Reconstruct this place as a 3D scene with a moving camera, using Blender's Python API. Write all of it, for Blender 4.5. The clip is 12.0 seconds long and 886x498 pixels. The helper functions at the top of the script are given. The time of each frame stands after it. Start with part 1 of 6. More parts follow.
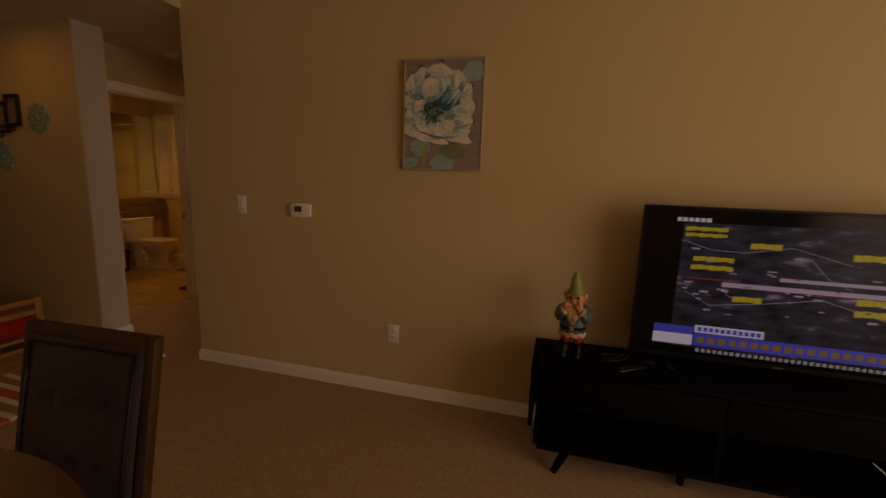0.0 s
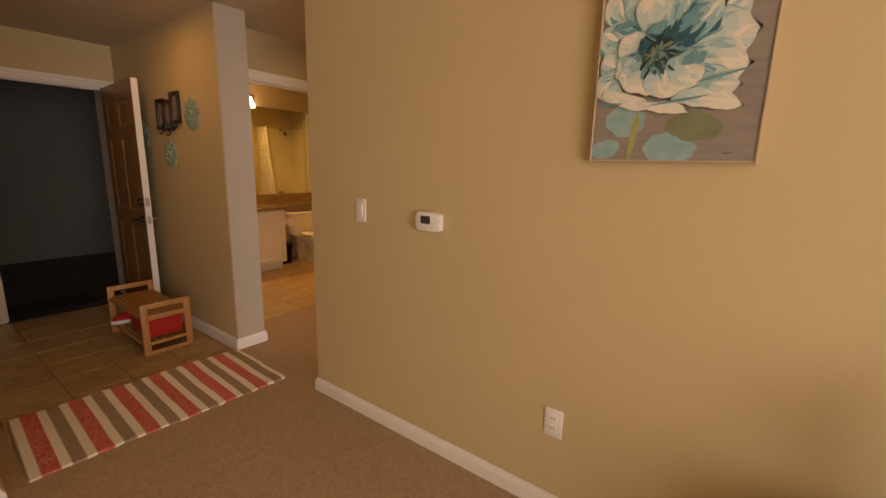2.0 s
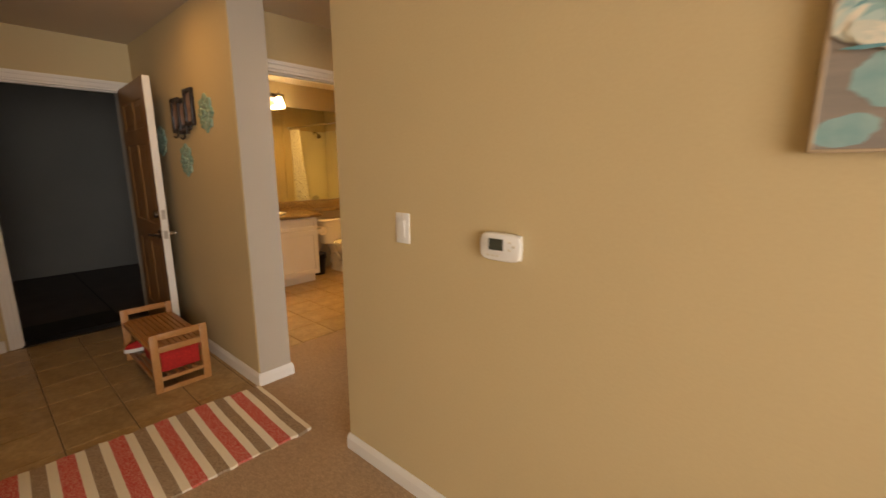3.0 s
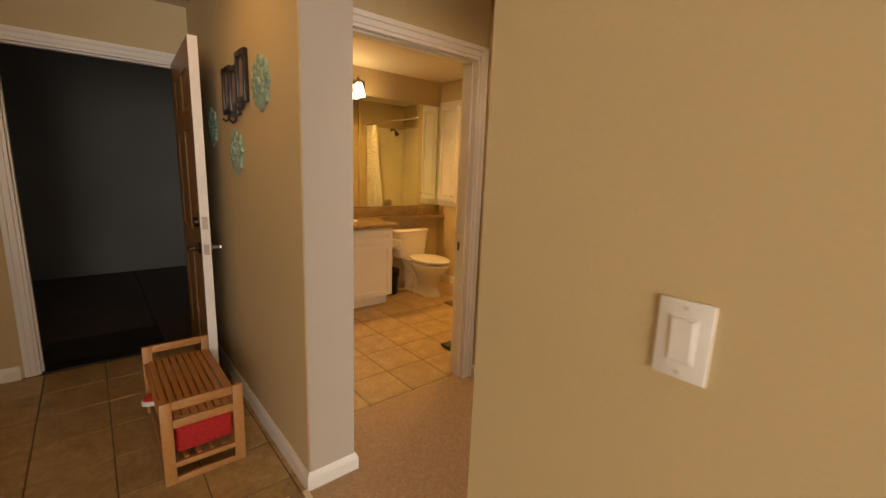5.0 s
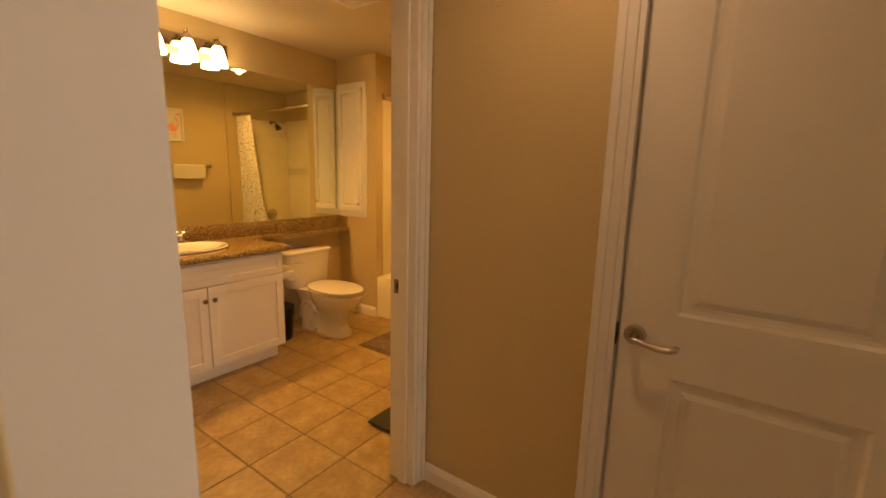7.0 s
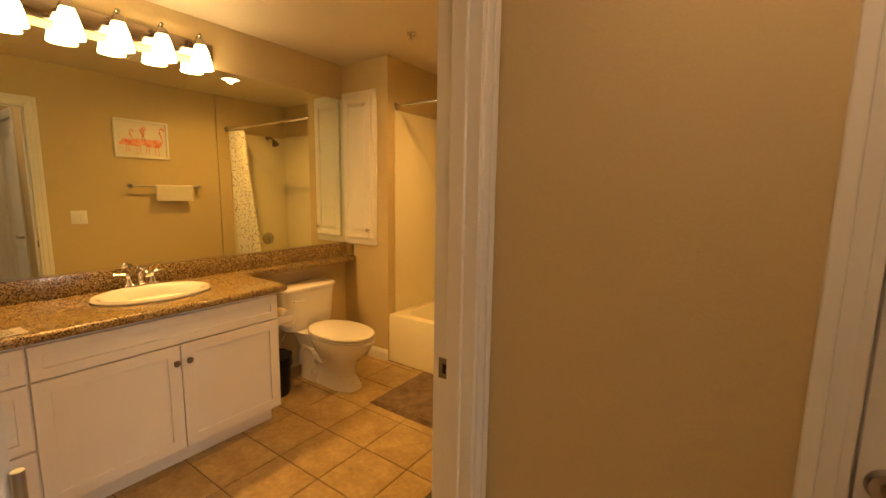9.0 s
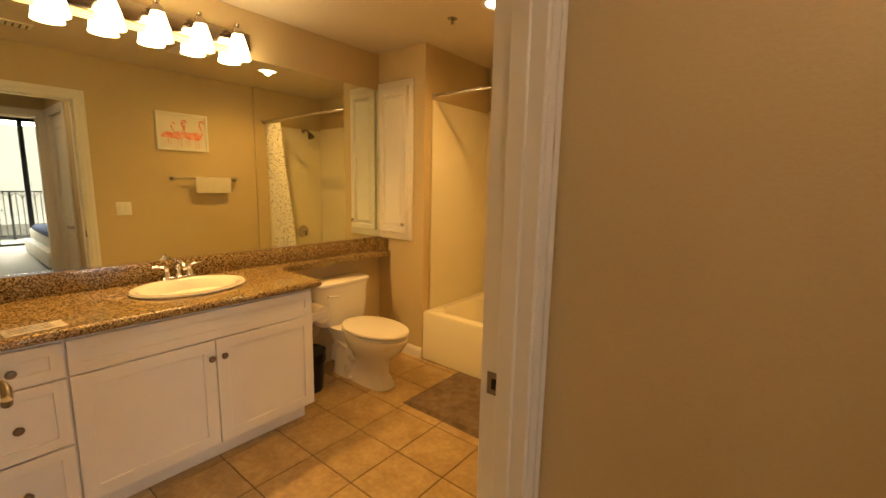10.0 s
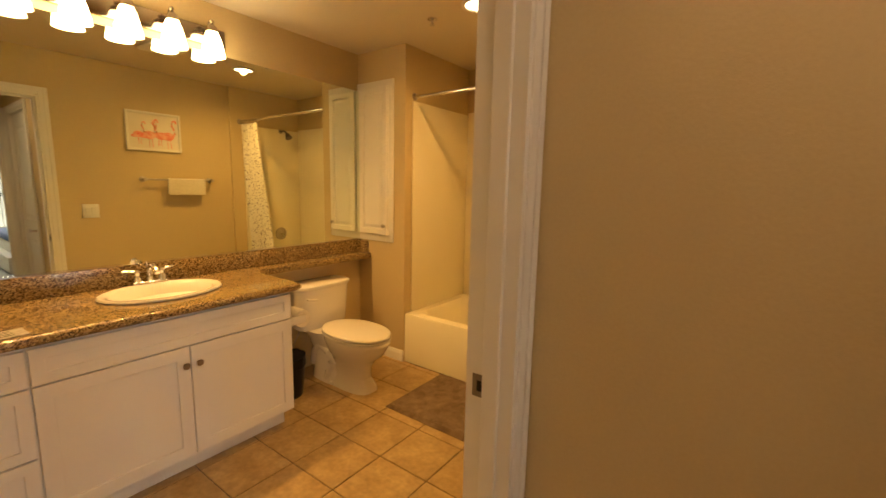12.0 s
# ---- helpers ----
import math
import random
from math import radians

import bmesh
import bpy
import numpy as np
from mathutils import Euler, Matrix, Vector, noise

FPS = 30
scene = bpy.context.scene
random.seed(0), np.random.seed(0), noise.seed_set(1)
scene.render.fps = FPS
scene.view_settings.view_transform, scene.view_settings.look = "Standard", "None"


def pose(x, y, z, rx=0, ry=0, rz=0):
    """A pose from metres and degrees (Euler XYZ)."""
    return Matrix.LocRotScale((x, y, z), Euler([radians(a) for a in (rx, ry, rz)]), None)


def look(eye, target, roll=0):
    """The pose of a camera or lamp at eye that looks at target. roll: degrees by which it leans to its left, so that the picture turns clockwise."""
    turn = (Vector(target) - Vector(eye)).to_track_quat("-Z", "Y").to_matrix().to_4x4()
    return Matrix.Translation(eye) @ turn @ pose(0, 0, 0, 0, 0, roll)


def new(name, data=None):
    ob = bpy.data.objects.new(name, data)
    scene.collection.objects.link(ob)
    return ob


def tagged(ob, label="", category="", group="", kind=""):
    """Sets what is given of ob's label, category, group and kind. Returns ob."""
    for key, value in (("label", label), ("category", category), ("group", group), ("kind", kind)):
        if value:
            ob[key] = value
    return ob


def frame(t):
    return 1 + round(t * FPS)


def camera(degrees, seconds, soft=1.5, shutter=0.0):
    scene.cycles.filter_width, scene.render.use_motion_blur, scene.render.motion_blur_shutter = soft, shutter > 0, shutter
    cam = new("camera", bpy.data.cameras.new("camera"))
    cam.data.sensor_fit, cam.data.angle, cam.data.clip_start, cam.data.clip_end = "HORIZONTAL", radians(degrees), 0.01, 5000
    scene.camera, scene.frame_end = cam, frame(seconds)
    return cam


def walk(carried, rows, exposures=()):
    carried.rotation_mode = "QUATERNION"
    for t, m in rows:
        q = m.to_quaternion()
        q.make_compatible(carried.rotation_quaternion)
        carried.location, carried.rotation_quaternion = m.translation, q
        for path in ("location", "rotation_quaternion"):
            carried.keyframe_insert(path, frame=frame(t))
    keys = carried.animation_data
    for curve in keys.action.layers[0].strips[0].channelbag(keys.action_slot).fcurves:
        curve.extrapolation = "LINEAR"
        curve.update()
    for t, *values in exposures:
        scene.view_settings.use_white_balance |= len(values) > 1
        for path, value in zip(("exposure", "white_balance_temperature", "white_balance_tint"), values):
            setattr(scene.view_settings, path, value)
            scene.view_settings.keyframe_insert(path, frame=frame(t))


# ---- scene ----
cam = camera(93.4, 12.0, soft=1.5, shutter=0.4)
PATH = [
    (0, (0.157, 0.159, 1.38), (-0.364, 2.061, 1.047), 1.9),
    (0.5, (0.1, 0.335, 1.351), (-0.588, 2.175, 0.976), 1.5),
    (1, (-0.036, 0.567, 1.387), (-0.861, 2.362, 1.07), 0.9),
    (1.5, (-0.145, 0.78, 1.388), (-1.181, 2.45, 1.021), 0.7),
    (2, (-0.265, 1.019, 1.397), (-1.431, 2.596, 1.008), 1.4),
    (2.5, (-0.47, 1.219, 1.389), (-1.626, 2.813, 1.04), 1.2),
    (3, (-0.713, 1.393, 1.401), (-2.009, 2.866, 1.01), 0.0),
    (3.5, (-0.939, 1.529, 1.418), (-2.4, 2.844, 1.047), 1.1),
    (3.7, (-1.032, 1.551, 1.421), (-2.492, 2.861, 1.03), 1.7),
    (5.3, (-1.813, 1.925, 1.389), (-3.313, 3.194, 1.016), 2.2),
    (5.5, (-1.899, 1.960, 1.392), (-3.331, 3.298, 0.996), 2.7),
    (6, (-2.177, 2.108, 1.362), (-3.399, 3.651, 1.007), 1.2),
    (6.5, (-2.366, 2.241, 1.338), (-3.554, 3.813, 0.996), 0.3),
    (7, (-2.544, 2.404, 1.359), (-3.671, 4.02, 1.012), 1.4),
    (7.2, (-2.63, 2.469, 1.354), (-3.708, 4.121, 1.025), 1.5),
    (8.8, (-3.0, 2.749, 1.395), (-4.153, 4.358, 1.109), 2.2),
    (9, (-3.029, 2.755, 1.393), (-4.158, 4.383, 1.12), 0.9),
    (9.5, (-3.088, 2.788, 1.395), (-4.251, 4.388, 1.101), 1.4),
    (10, (-3.142, 2.824, 1.395), (-4.383, 4.362, 1.088), 1.2),
    (10.5, (-3.169, 2.829, 1.392), (-4.454, 4.33, 1.083), 1.1),
    (11, (-3.178, 2.821, 1.395), (-4.481, 4.306, 1.084), 1.7),
    (11.5, (-3.175, 2.815, 1.394), (-4.447, 4.329, 1.091), 1.6),
    (12, (-3.157, 2.828, 1.39), (-4.324, 4.425, 1.094), 1.2),
]
EXPOSURES = [(0.0, -2.2, 10100, 36), (0.2, -1.72, 9700, 35), (0.5, -1.12, 9200, 32), (1.0, -0.74, 8600, 28), (1.5, -0.46, 8000, 28), (2.0, -0.24, 7600, 25),
             (2.5, 0.10, 6950, 18), (3.0, 0.2, 6800, 14), (3.6, 0.22, 6750, 14), (5.5, 0.3, 6950, 14), (6.0, 0.25, 7100, 15), (6.5, 0.28, 7800, 18), (7.0, 0.24, 8000, 19), (9.0, 0.40, 7400, 14), (10.0, 0.42, 6700, 10), (12.0, 0.42, 6700, 10)]
walk(cam, [(t, look(eye, target, roll)) for t, eye, target, roll in PATH], EXPOSURES)

# ---- world, sun and large lights ----
world = bpy.data.worlds.new("sky")
scene.world = world
world.use_nodes = True
wn = world.node_tree
sky = wn.nodes.new("ShaderNodeTexSky")
sky.sky_type = "NISHITA"
sky.sun_disc = False
sky.sun_elevation, sky.sun_rotation = radians(48), radians(250)
wn.links.new(sky.outputs["Color"], wn.nodes["Background"].inputs["Color"])
wn.nodes["Background"].inputs["Strength"].default_value = 0.15


def lamp(name, kind, energy, m, colour=(1, 1, 1), **more):
    data = bpy.data.lights.new(name, kind)
    data.energy, data.color = energy, colour
    if kind == "SUN":
        data.angle = radians(0.6)
    if kind == "POINT":
        data.shadow_soft_size = more["radius"]
    if kind == "SPOT":
        data.shadow_soft_size, data.spot_size, data.spot_blend = more["radius"], radians(more["cone"]), 1.0
    if kind == "AREA":
        data.shape, data.size, data.size_y = "RECTANGLE", more["wide"], more["high"]
    ob = new(name, data)
    ob.matrix_world = m
    return ob


DAY = (0.98, 0.95, 0.885)
BULB = (1.0, 0.53, 0.14)
lamp("sun", "SUN", 5.0, look((-20, -8, 25), (0, 0, 0)), (1.0, 0.94, 0.86))
# daylight standing in the living-room window and at the corridor's open end
lamp("living_window_daylight", "AREA", 185, look((3.36, -0.25, 1.25), (0, -0.25, 1.2)), DAY, wide=3.3, high=2.2)
lamp("bedroom_daylight", "AREA", 400, look((3.80, 4.0, 2.80), (0.2, 3.7, 0.6)), (1.0, 0.97, 0.92), wide=2.3, high=0.9)
lamp("corridor_daylight", "AREA", 8, look((-6.8, 6.9, 1.3), (-6.9, 0, 0.9)), (1.0, 0.95, 0.80), wide=2.2, high=2.2)
lamp("entry_downlight_bulb", "AREA", 3.5, look((-3.64, 1.93, 2.388), (-3.64, 1.931, 0)), BULB, wide=0.13, high=0.13)
# added fill lamp that brightens the hall wall; no known fitting here
lamp("hall_fill_lamp", "SPOT", 14.5, look((-2.95, 3.31, 2.385), (-2.95, 3.31, 0)), (1.0, 0.63, 0.36), radius=0.03, cone=165)
lamp("bath_downlight_bulb", "SPOT", 60, look((-4.50, 4.95, 2.385), (-4.50, 4.95, 0)), BULB, radius=0.03, cone=165)


# ---- materials ----
def M(name, a, b=None, rough=0.5, metal=0.0, scale=6.0, fine=0.0, bump=0.0, bscale=180.0, random=0.0, coat=0.0, emit=0.0, spec=0.5, detail=6.0, stretch=None, contrast=0.5):
    """A surface that varies between two colours, with fine grain and relief."""
    b = b or tuple(min(1, c * 0.86) for c in a)
    mat = bpy.data.materials.new(name)
    mat.use_nodes = True
    n, l = mat.node_tree.nodes, mat.node_tree.links
    p = n["Principled BSDF"]
    tc = n.new("ShaderNodeTexCoord")
    src = tc.outputs["Object"]
    if stretch:
        mp = n.new("ShaderNodeMapping")
        mp.inputs["Scale"].default_value = stretch
        l.new(src, mp.inputs["Vector"])
        src = mp.outputs["Vector"]
    info = n.new("ShaderNodeObjectInfo")
    if random:
        add = n.new("ShaderNodeVectorMath")
        add.operation = "MULTIPLY_ADD"
        add.inputs[1].default_value = (37.0, 53.0, 11.0)
        l.new(info.outputs["Random"], add.inputs[0])
        l.new(src, add.inputs[2])
        src = add.outputs["Vector"]
    t1 = n.new("ShaderNodeTexNoise")
    t1.inputs["Scale"].default_value, t1.inputs["Detail"].default_value = scale, detail
    l.new(src, t1.inputs["Vector"])
    ramp = n.new("ShaderNodeValToRGB")
    ramp.color_ramp.elements[0].position, ramp.color_ramp.elements[1].position = 0.5 - contrast / 2, 0.5 + contrast / 2
    ramp.color_ramp.elements[0].color, ramp.color_ramp.elements[1].color = (*a, 1), (*b, 1)
    l.new(t1.outputs["Fac"], ramp.inputs["Fac"])
    colour = ramp.outputs["Color"]
    t2 = n.new("ShaderNodeTexNoise")
    t2.inputs["Scale"].default_value, t2.inputs["Detail"].default_value = bscale, 3.0
    l.new(src, t2.inputs["Vector"])
    if fine:
        mix = n.new("ShaderNodeMix")
        mix.data_type, mix.blend_type = "RGBA", "OVERLAY"
        mix.inputs["Factor"].default_value = fine
        l.new(colour, mix.inputs["A"])
        l.new(t2.outputs["Fac"], mix.inputs["B"])
        colour = mix.outputs["Result"]
    if random:
        hsv = n.new("ShaderNodeHueSaturation")
        span = n.new("ShaderNodeMapRange")
        span.inputs["To Min"].default_value, span.inputs["To Max"].default_value = 1 - random, 1 + random
        l.new(info.outputs["Random"], span.inputs["Value"])
        l.new(span.outputs["Result"], hsv.inputs["Value"])
        l.new(colour, hsv.inputs["Color"])
        colour = hsv.outputs["Color"]
    l.new(colour, p.inputs["Base Color"])
    p.inputs["Roughness"].default_value, p.inputs["Metallic"].default_value = rough, metal
    p.inputs["Coat Weight"].default_value = coat
    p.inputs["Specular IOR Level"].default_value = spec
    if emit:
        l.new(colour, p.inputs["Emission Color"])
        p.inputs["Emission Strength"].default_value = emit
    if bump:
        bp = n.new("ShaderNodeBump")
        bp.inputs["Strength"].default_value, bp.inputs["Distance"].default_value = bump, 0.004
        l.new(t2.outputs["Fac"], bp.inputs["Height"])
        l.new(bp.outputs["Normal"], p.inputs["Normal"])
    return mat


WALL = M("tan_orange_peel_paint", (0.595, 0.472, 0.265), (0.561, 0.444, 0.246), rough=0.72, scale=1.2, bump=0.16, bscale=115, fine=0.06)
CEIL = M("ceiling_paint", (0.66, 0.58, 0.46), (0.63, 0.55, 0.43), rough=0.85, scale=1.5, bump=0.3, bscale=110)
TRIM = M("white_gloss_trim", (0.80, 0.78, 0.74), (0.76, 0.73, 0.68), rough=0.35, scale=3, bump=0.04, bscale=60)
DOORW = M("white_painted_door", (0.78, 0.75, 0.70), (0.74, 0.71, 0.65), rough=0.4, scale=2, bump=0.06, bscale=90)
CARPET = M("beige_carpet", (0.50, 0.350, 0.215), (0.34, 0.230, 0.138), rough=0.95, scale=80, fine=0.6, bump=1.0, bscale=170, contrast=0.5, detail=4.0)
CARPETG = M("bedroom_carpet", (0.46, 0.44, 0.42), (0.36, 0.34, 0.33), rough=0.95, scale=30, fine=0.6, bump=1.0, bscale=260)
TILE = M("tan_ceramic_tile", (0.50, 0.365, 0.185), (0.30, 0.195, 0.085), rough=0.30, scale=9, fine=0.35, bump=0.15, bscale=40, random=0.07, contrast=0.62, detail=9.0)
GROUT = M("dark_grout", (0.13, 0.095, 0.06), (0.09, 0.065, 0.04), rough=0.9, scale=30, bump=0.4, bscale=200)
OAK = M("oak_stained_door", (0.33, 0.185, 0.075), (0.22, 0.115, 0.042), rough=0.42, scale=4, stretch=(14, 14, 0.9), fine=0.3, bump=0.12, bscale=30)
BAMBOO = M("bamboo_wood", (0.50, 0.25, 0.085), (0.40, 0.185, 0.055), rough=0.4, scale=5, stretch=(3, 14, 14), fine=0.2)
DARKWOOD = M("dark_walnut", (0.10, 0.052, 0.027), (0.055, 0.028, 0.015), rough=0.35, scale=4, stretch=(3, 16, 16), fine=0.3)
CHAIRWOOD = M("brown_chair_wood", (0.065, 0.037, 0.015), (0.040, 0.022, 0.009), spec=0.15, rough=0.5, scale=5, stretch=(10, 10, 2), fine=0.3)
LEATHER = M("dark_brown_leather", (0.036, 0.026, 0.022), (0.024, 0.017, 0.014), spec=0.35, rough=0.5, scale=10, bump=0.3, bscale=150)
BLACKWOOD = M("black_stained_wood", (0.0045, 0.004, 0.0038), (0.003, 0.0026, 0.0025), spec=0.05, rough=0.7, scale=5, stretch=(2, 14, 14))
BLACK = M("black_plastic", (0.006, 0.006, 0.0065), (0.004, 0.004, 0.0045), spec=0.2, rough=0.35, scale=8)
RUBBER = M("black_rubber_mat", (0.015, 0.013, 0.012), (0.008, 0.007, 0.007), rough=0.9, scale=50, bump=0.6)
BRONZE = M("oil_rubbed_bronze", (0.045, 0.032, 0.024), (0.03, 0.02, 0.015), rough=0.35, metal=0.9, scale=12)
NICKEL = M("brushed_nickel", (0.55, 0.50, 0.44), (0.42, 0.38, 0.33), rough=0.28, metal=1.0, scale=20)
KNOB = M("antique_nickel", (0.26, 0.22, 0.18), (0.18, 0.15, 0.12), rough=0.3, metal=1.0, scale=20)
CHROME = M("chrome", (0.80, 0.80, 0.80), (0.74, 0.74, 0.75), rough=0.07, metal=1.0, scale=9)
PLASTIC = M("white_plastic", (0.82, 0.80, 0.76), (0.78, 0.76, 0.71), rough=0.35, scale=10)
PORCELAIN = M("white_porcelain", (0.74, 0.70, 0.63), (0.71, 0.67, 0.60), rough=0.10, scale=3, coat=0.4)
TUBWHITE = M("cream_tub_acrylic", (0.86, 0.80, 0.60), (0.83, 0.76, 0.56), rough=0.22, scale=2)
CABINET = M("white_cabinet_paint", (0.79, 0.77, 0.72), (0.76, 0.73, 0.68), rough=0.38, scale=3, bump=0.04, bscale=70)
CREAMBEIGE = M("beige_plastic", (0.72, 0.66, 0.54), (0.68, 0.62, 0.50), rough=0.4, scale=12)
LCD = M("grey_green_display", (0.045, 0.05, 0.036), (0.036, 0.04, 0.03), rough=0.2, scale=10)
REDCLOTH = M("red_patterned_fabric", (0.55, 0.022, 0.016), (0.36, 0.012, 0.010), rough=0.85, scale=60, fine=0.4, bump=0.3)
RUGRED = M("coral_red_stripe", (0.58, 0.06, 0.05), (0.66, 0.26, 0.20), rough=0.95, scale=130, contrast=0.22, detail=2.0, fine=0.4, bump=0.8, bscale=400)
RUGTAUPE = M("taupe_stripe", (0.29, 0.20, 0.125), (0.42, 0.32, 0.21), rough=0.95, scale=130, contrast=0.25, detail=2.0, fine=0.4, bump=0.8, bscale=400)
RUGCREAM = M("cream_stripe", (0.90, 0.84, 0.70), (0.85, 0.78, 0.63), rough=0.95, scale=90, fine=0.15, bump=0.8, bscale=400)
TEAL = M("verdigris_metal", (0.16, 0.34, 0.27), (0.36, 0.40, 0.30), rough=0.6, metal=0.2, scale=45, bump=0.3)
FRAMEDARK = M("espresso_frame", (0.022, 0.013, 0.010), (0.012, 0.008, 0.007), rough=0.35, scale=14)
PHOTO = M("faded_photo_print", (0.42, 0.26, 0.18), (0.15, 0.10, 0.08), rough=0.3, scale=28)
TERRY = M("white_terry_towel", (0.80, 0.74, 0.62), (0.70, 0.64, 0.53), rough=0.95, scale=60, bump=1.0, bscale=350)
TOWELGREY = M("grey_green_towel", (0.075, 0.082, 0.07), (0.14, 0.145, 0.125), rough=0.95, scale=25, bump=1.0, bscale=300)
MATBROWN = M("taupe_bath_mat", (0.22, 0.155, 0.105), (0.12, 0.08, 0.052), rough=0.95, scale=22, contrast=0.35, fine=0.6, bump=1.0, bscale=300)
PAPER = M("printed_clear_wrapper", (0.40, 0.36, 0.31), (0.62, 0.58, 0.52), rough=0.25, scale=45, contrast=0.3)
STUCCO = M("pale_stucco", (0.80, 0.77, 0.70), (0.74, 0.71, 0.64), rough=0.9, scale=1, bump=0.4, bscale=60)
CORRWALL = M("grey_corridor_paint", (0.235, 0.23, 0.215), (0.20, 0.195, 0.185), rough=0.85, scale=1.3, bump=0.4, bscale=90)
CONCRETE = M("dark_corridor_concrete", (0.085, 0.06, 0.05), (0.055, 0.04, 0.034), rough=0.8, scale=4, fine=0.3)
EARTH = M("ground", (0.22, 0.20, 0.17), (0.16, 0.15, 0.12), rough=0.95, scale=0.6)
DARKFRAME = M("dark_bronze_aluminium", (0.018, 0.017, 0.018), (0.012, 0.011, 0.012), rough=0.4, metal=0.3, scale=9)
IRON = M("wrought_iron", (0.03, 0.03, 0.032), (0.02, 0.02, 0.02), rough=0.5, metal=0.5, scale=20)
BLUEBED = M("blue_bedding", (0.03, 0.06, 0.20), (0.07, 0.12, 0.30), rough=0.9, scale=9, bump=0.5, bscale=120)
WHITEBED = M("white_bed_linen", (0.76, 0.76, 0.76), (0.68, 0.68, 0.69), rough=0.8, scale=6)


def emitting(name, colour, strength):
    mat = bpy.data.materials.new(name)
    mat.use_nodes = True
    p = mat.node_tree.nodes["Principled BSDF"]
    p.inputs["Base Color"].default_value = (*[0.06 * c for c in colour], 1)
    p.inputs["Emission Color"].default_value, p.inputs["Emission Strength"].default_value = (*colour, 1), strength
    return mat


SHADE = emitting("lit_frosted_glass", (1.0, 0.73, 0.35), 14.0)
DOWNGLOW = emitting("lit_bulb_lens", (1.0, 0.80, 0.50), 12.0)


def granite():
    mat = bpy.data.materials.new("speckled_granite")
    mat.use_nodes = True
    n, l = mat.node_tree.nodes, mat.node_tree.links
    p = n["Principled BSDF"]
    tc = n.new("ShaderNodeTexCoord")
    v = n.new("ShaderNodeTexVoronoi")
    v.inputs["Scale"].default_value = 230
    t = n.new("ShaderNodeTexNoise")
    t.inputs["Scale"].default_value, t.inputs["Detail"].default_value = 140, 9
    mixv = n.new("ShaderNodeMix")
    mixv.data_type = "RGBA"
    mixv.inputs["Factor"].default_value = 0.55
    r = n.new("ShaderNodeValToRGB")
    r.color_ramp.interpolation = "LINEAR"
    for pos, c in ((0.30, (0.016, 0.010, 0.006)), (0.39, (0.060, 0.032, 0.013)), (0.46, (0.19, 0.115, 0.045)), (0.55, (0.35, 0.245, 0.105)), (0.68, (0.50, 0.38, 0.19))):
        e = r.color_ramp.elements.new(pos)
        e.color = (*c, 1)
    r.color_ramp.elements.remove(r.color_ramp.elements[0])
    r.color_ramp.elements.remove(r.color_ramp.elements[-1])
    for tex in (v, t):
        l.new(tc.outputs["Object"], tex.inputs["Vector"])
    l.new(v.outputs["Color"], mixv.inputs["A"])
    l.new(t.outputs["Fac"], mixv.inputs["B"])
    l.new(mixv.outputs["Result"], r.inputs["Fac"])
    l.new(r.outputs["Color"], p.inputs["Base Color"])
    p.inputs["Roughness"].default_value, p.inputs["Coat Weight"].default_value = 0.14, 0.3
    return mat


GRANITE = granite()


def mirror_glass():
    mat = bpy.data.materials.new("mirror_silver")
    mat.use_nodes = True
    p = mat.node_tree.nodes["Principled BSDF"]
    p.inputs["Base Color"].default_value = (0.835, 0.88, 0.76, 1)
    p.inputs["Metallic"].default_value, p.inputs["Roughness"].default_value = 1.0, 0.0
    return mat


MIRROR = mirror_glass()


def clear_glass():
    mat = bpy.data.materials.new("window_glass")
    mat.use_nodes = True
    p = mat.node_tree.nodes["Principled BSDF"]
    p.inputs["Transmission Weight"].default_value, p.inputs["Roughness"].default_value, p.inputs["IOR"].default_value = 1.0, 0.0, 1.45
    return mat


GLASS = clear_glass()


def curtain_fabric():
    mat = bpy.data.materials.new("patterned_shower_curtain")
    mat.use_nodes = True
    n, l = mat.node_tree.nodes, mat.node_tree.links
    p = n["Principled BSDF"]
    tc = n.new("ShaderNodeTexCoord")
    v = n.new("ShaderNodeTexNoise")
    v.inputs["Scale"].default_value, v.inputs["Detail"].default_value = 62, 3
    r = n.new("ShaderNodeValToRGB")
    for i, (pos, c) in enumerate(((0.37, (0.20, 0.16, 0.15)), (0.43, (0.82, 0.79, 0.72)))):
        r.color_ramp.elements[i].position, r.color_ramp.elements[i].color = pos, (*c, 1)
    l.new(tc.outputs["Object"], v.inputs["Vector"])
    l.new(v.outputs["Fac"], r.inputs["Fac"])
    l.new(r.outputs["Color"], p.inputs["Base Color"])
    p.inputs["Roughness"].default_value = 0.7
    return mat


CURTAIN = curtain_fabric()


# ---- mesh helpers ----
def box(bm, x0, x1, y0, y1, z0, z1, bev=0.0, seg=2):
    r = bmesh.ops.create_cube(bm, size=1.0)
    v = r["verts"]
    for q in v:
        q.co = Vector(((x0 + x1) / 2 + q.co.x * (x1 - x0), (y0 + y1) / 2 + q.co.y * (y1 - y0), (z0 + z1) / 2 + q.co.z * (z1 - z0)))
    if bev:
        bmesh.ops.bevel(bm, geom=list({e for q in v for e in q.link_edges}), offset=bev, segments=seg, affect="EDGES", profile=0.5)
    return bm


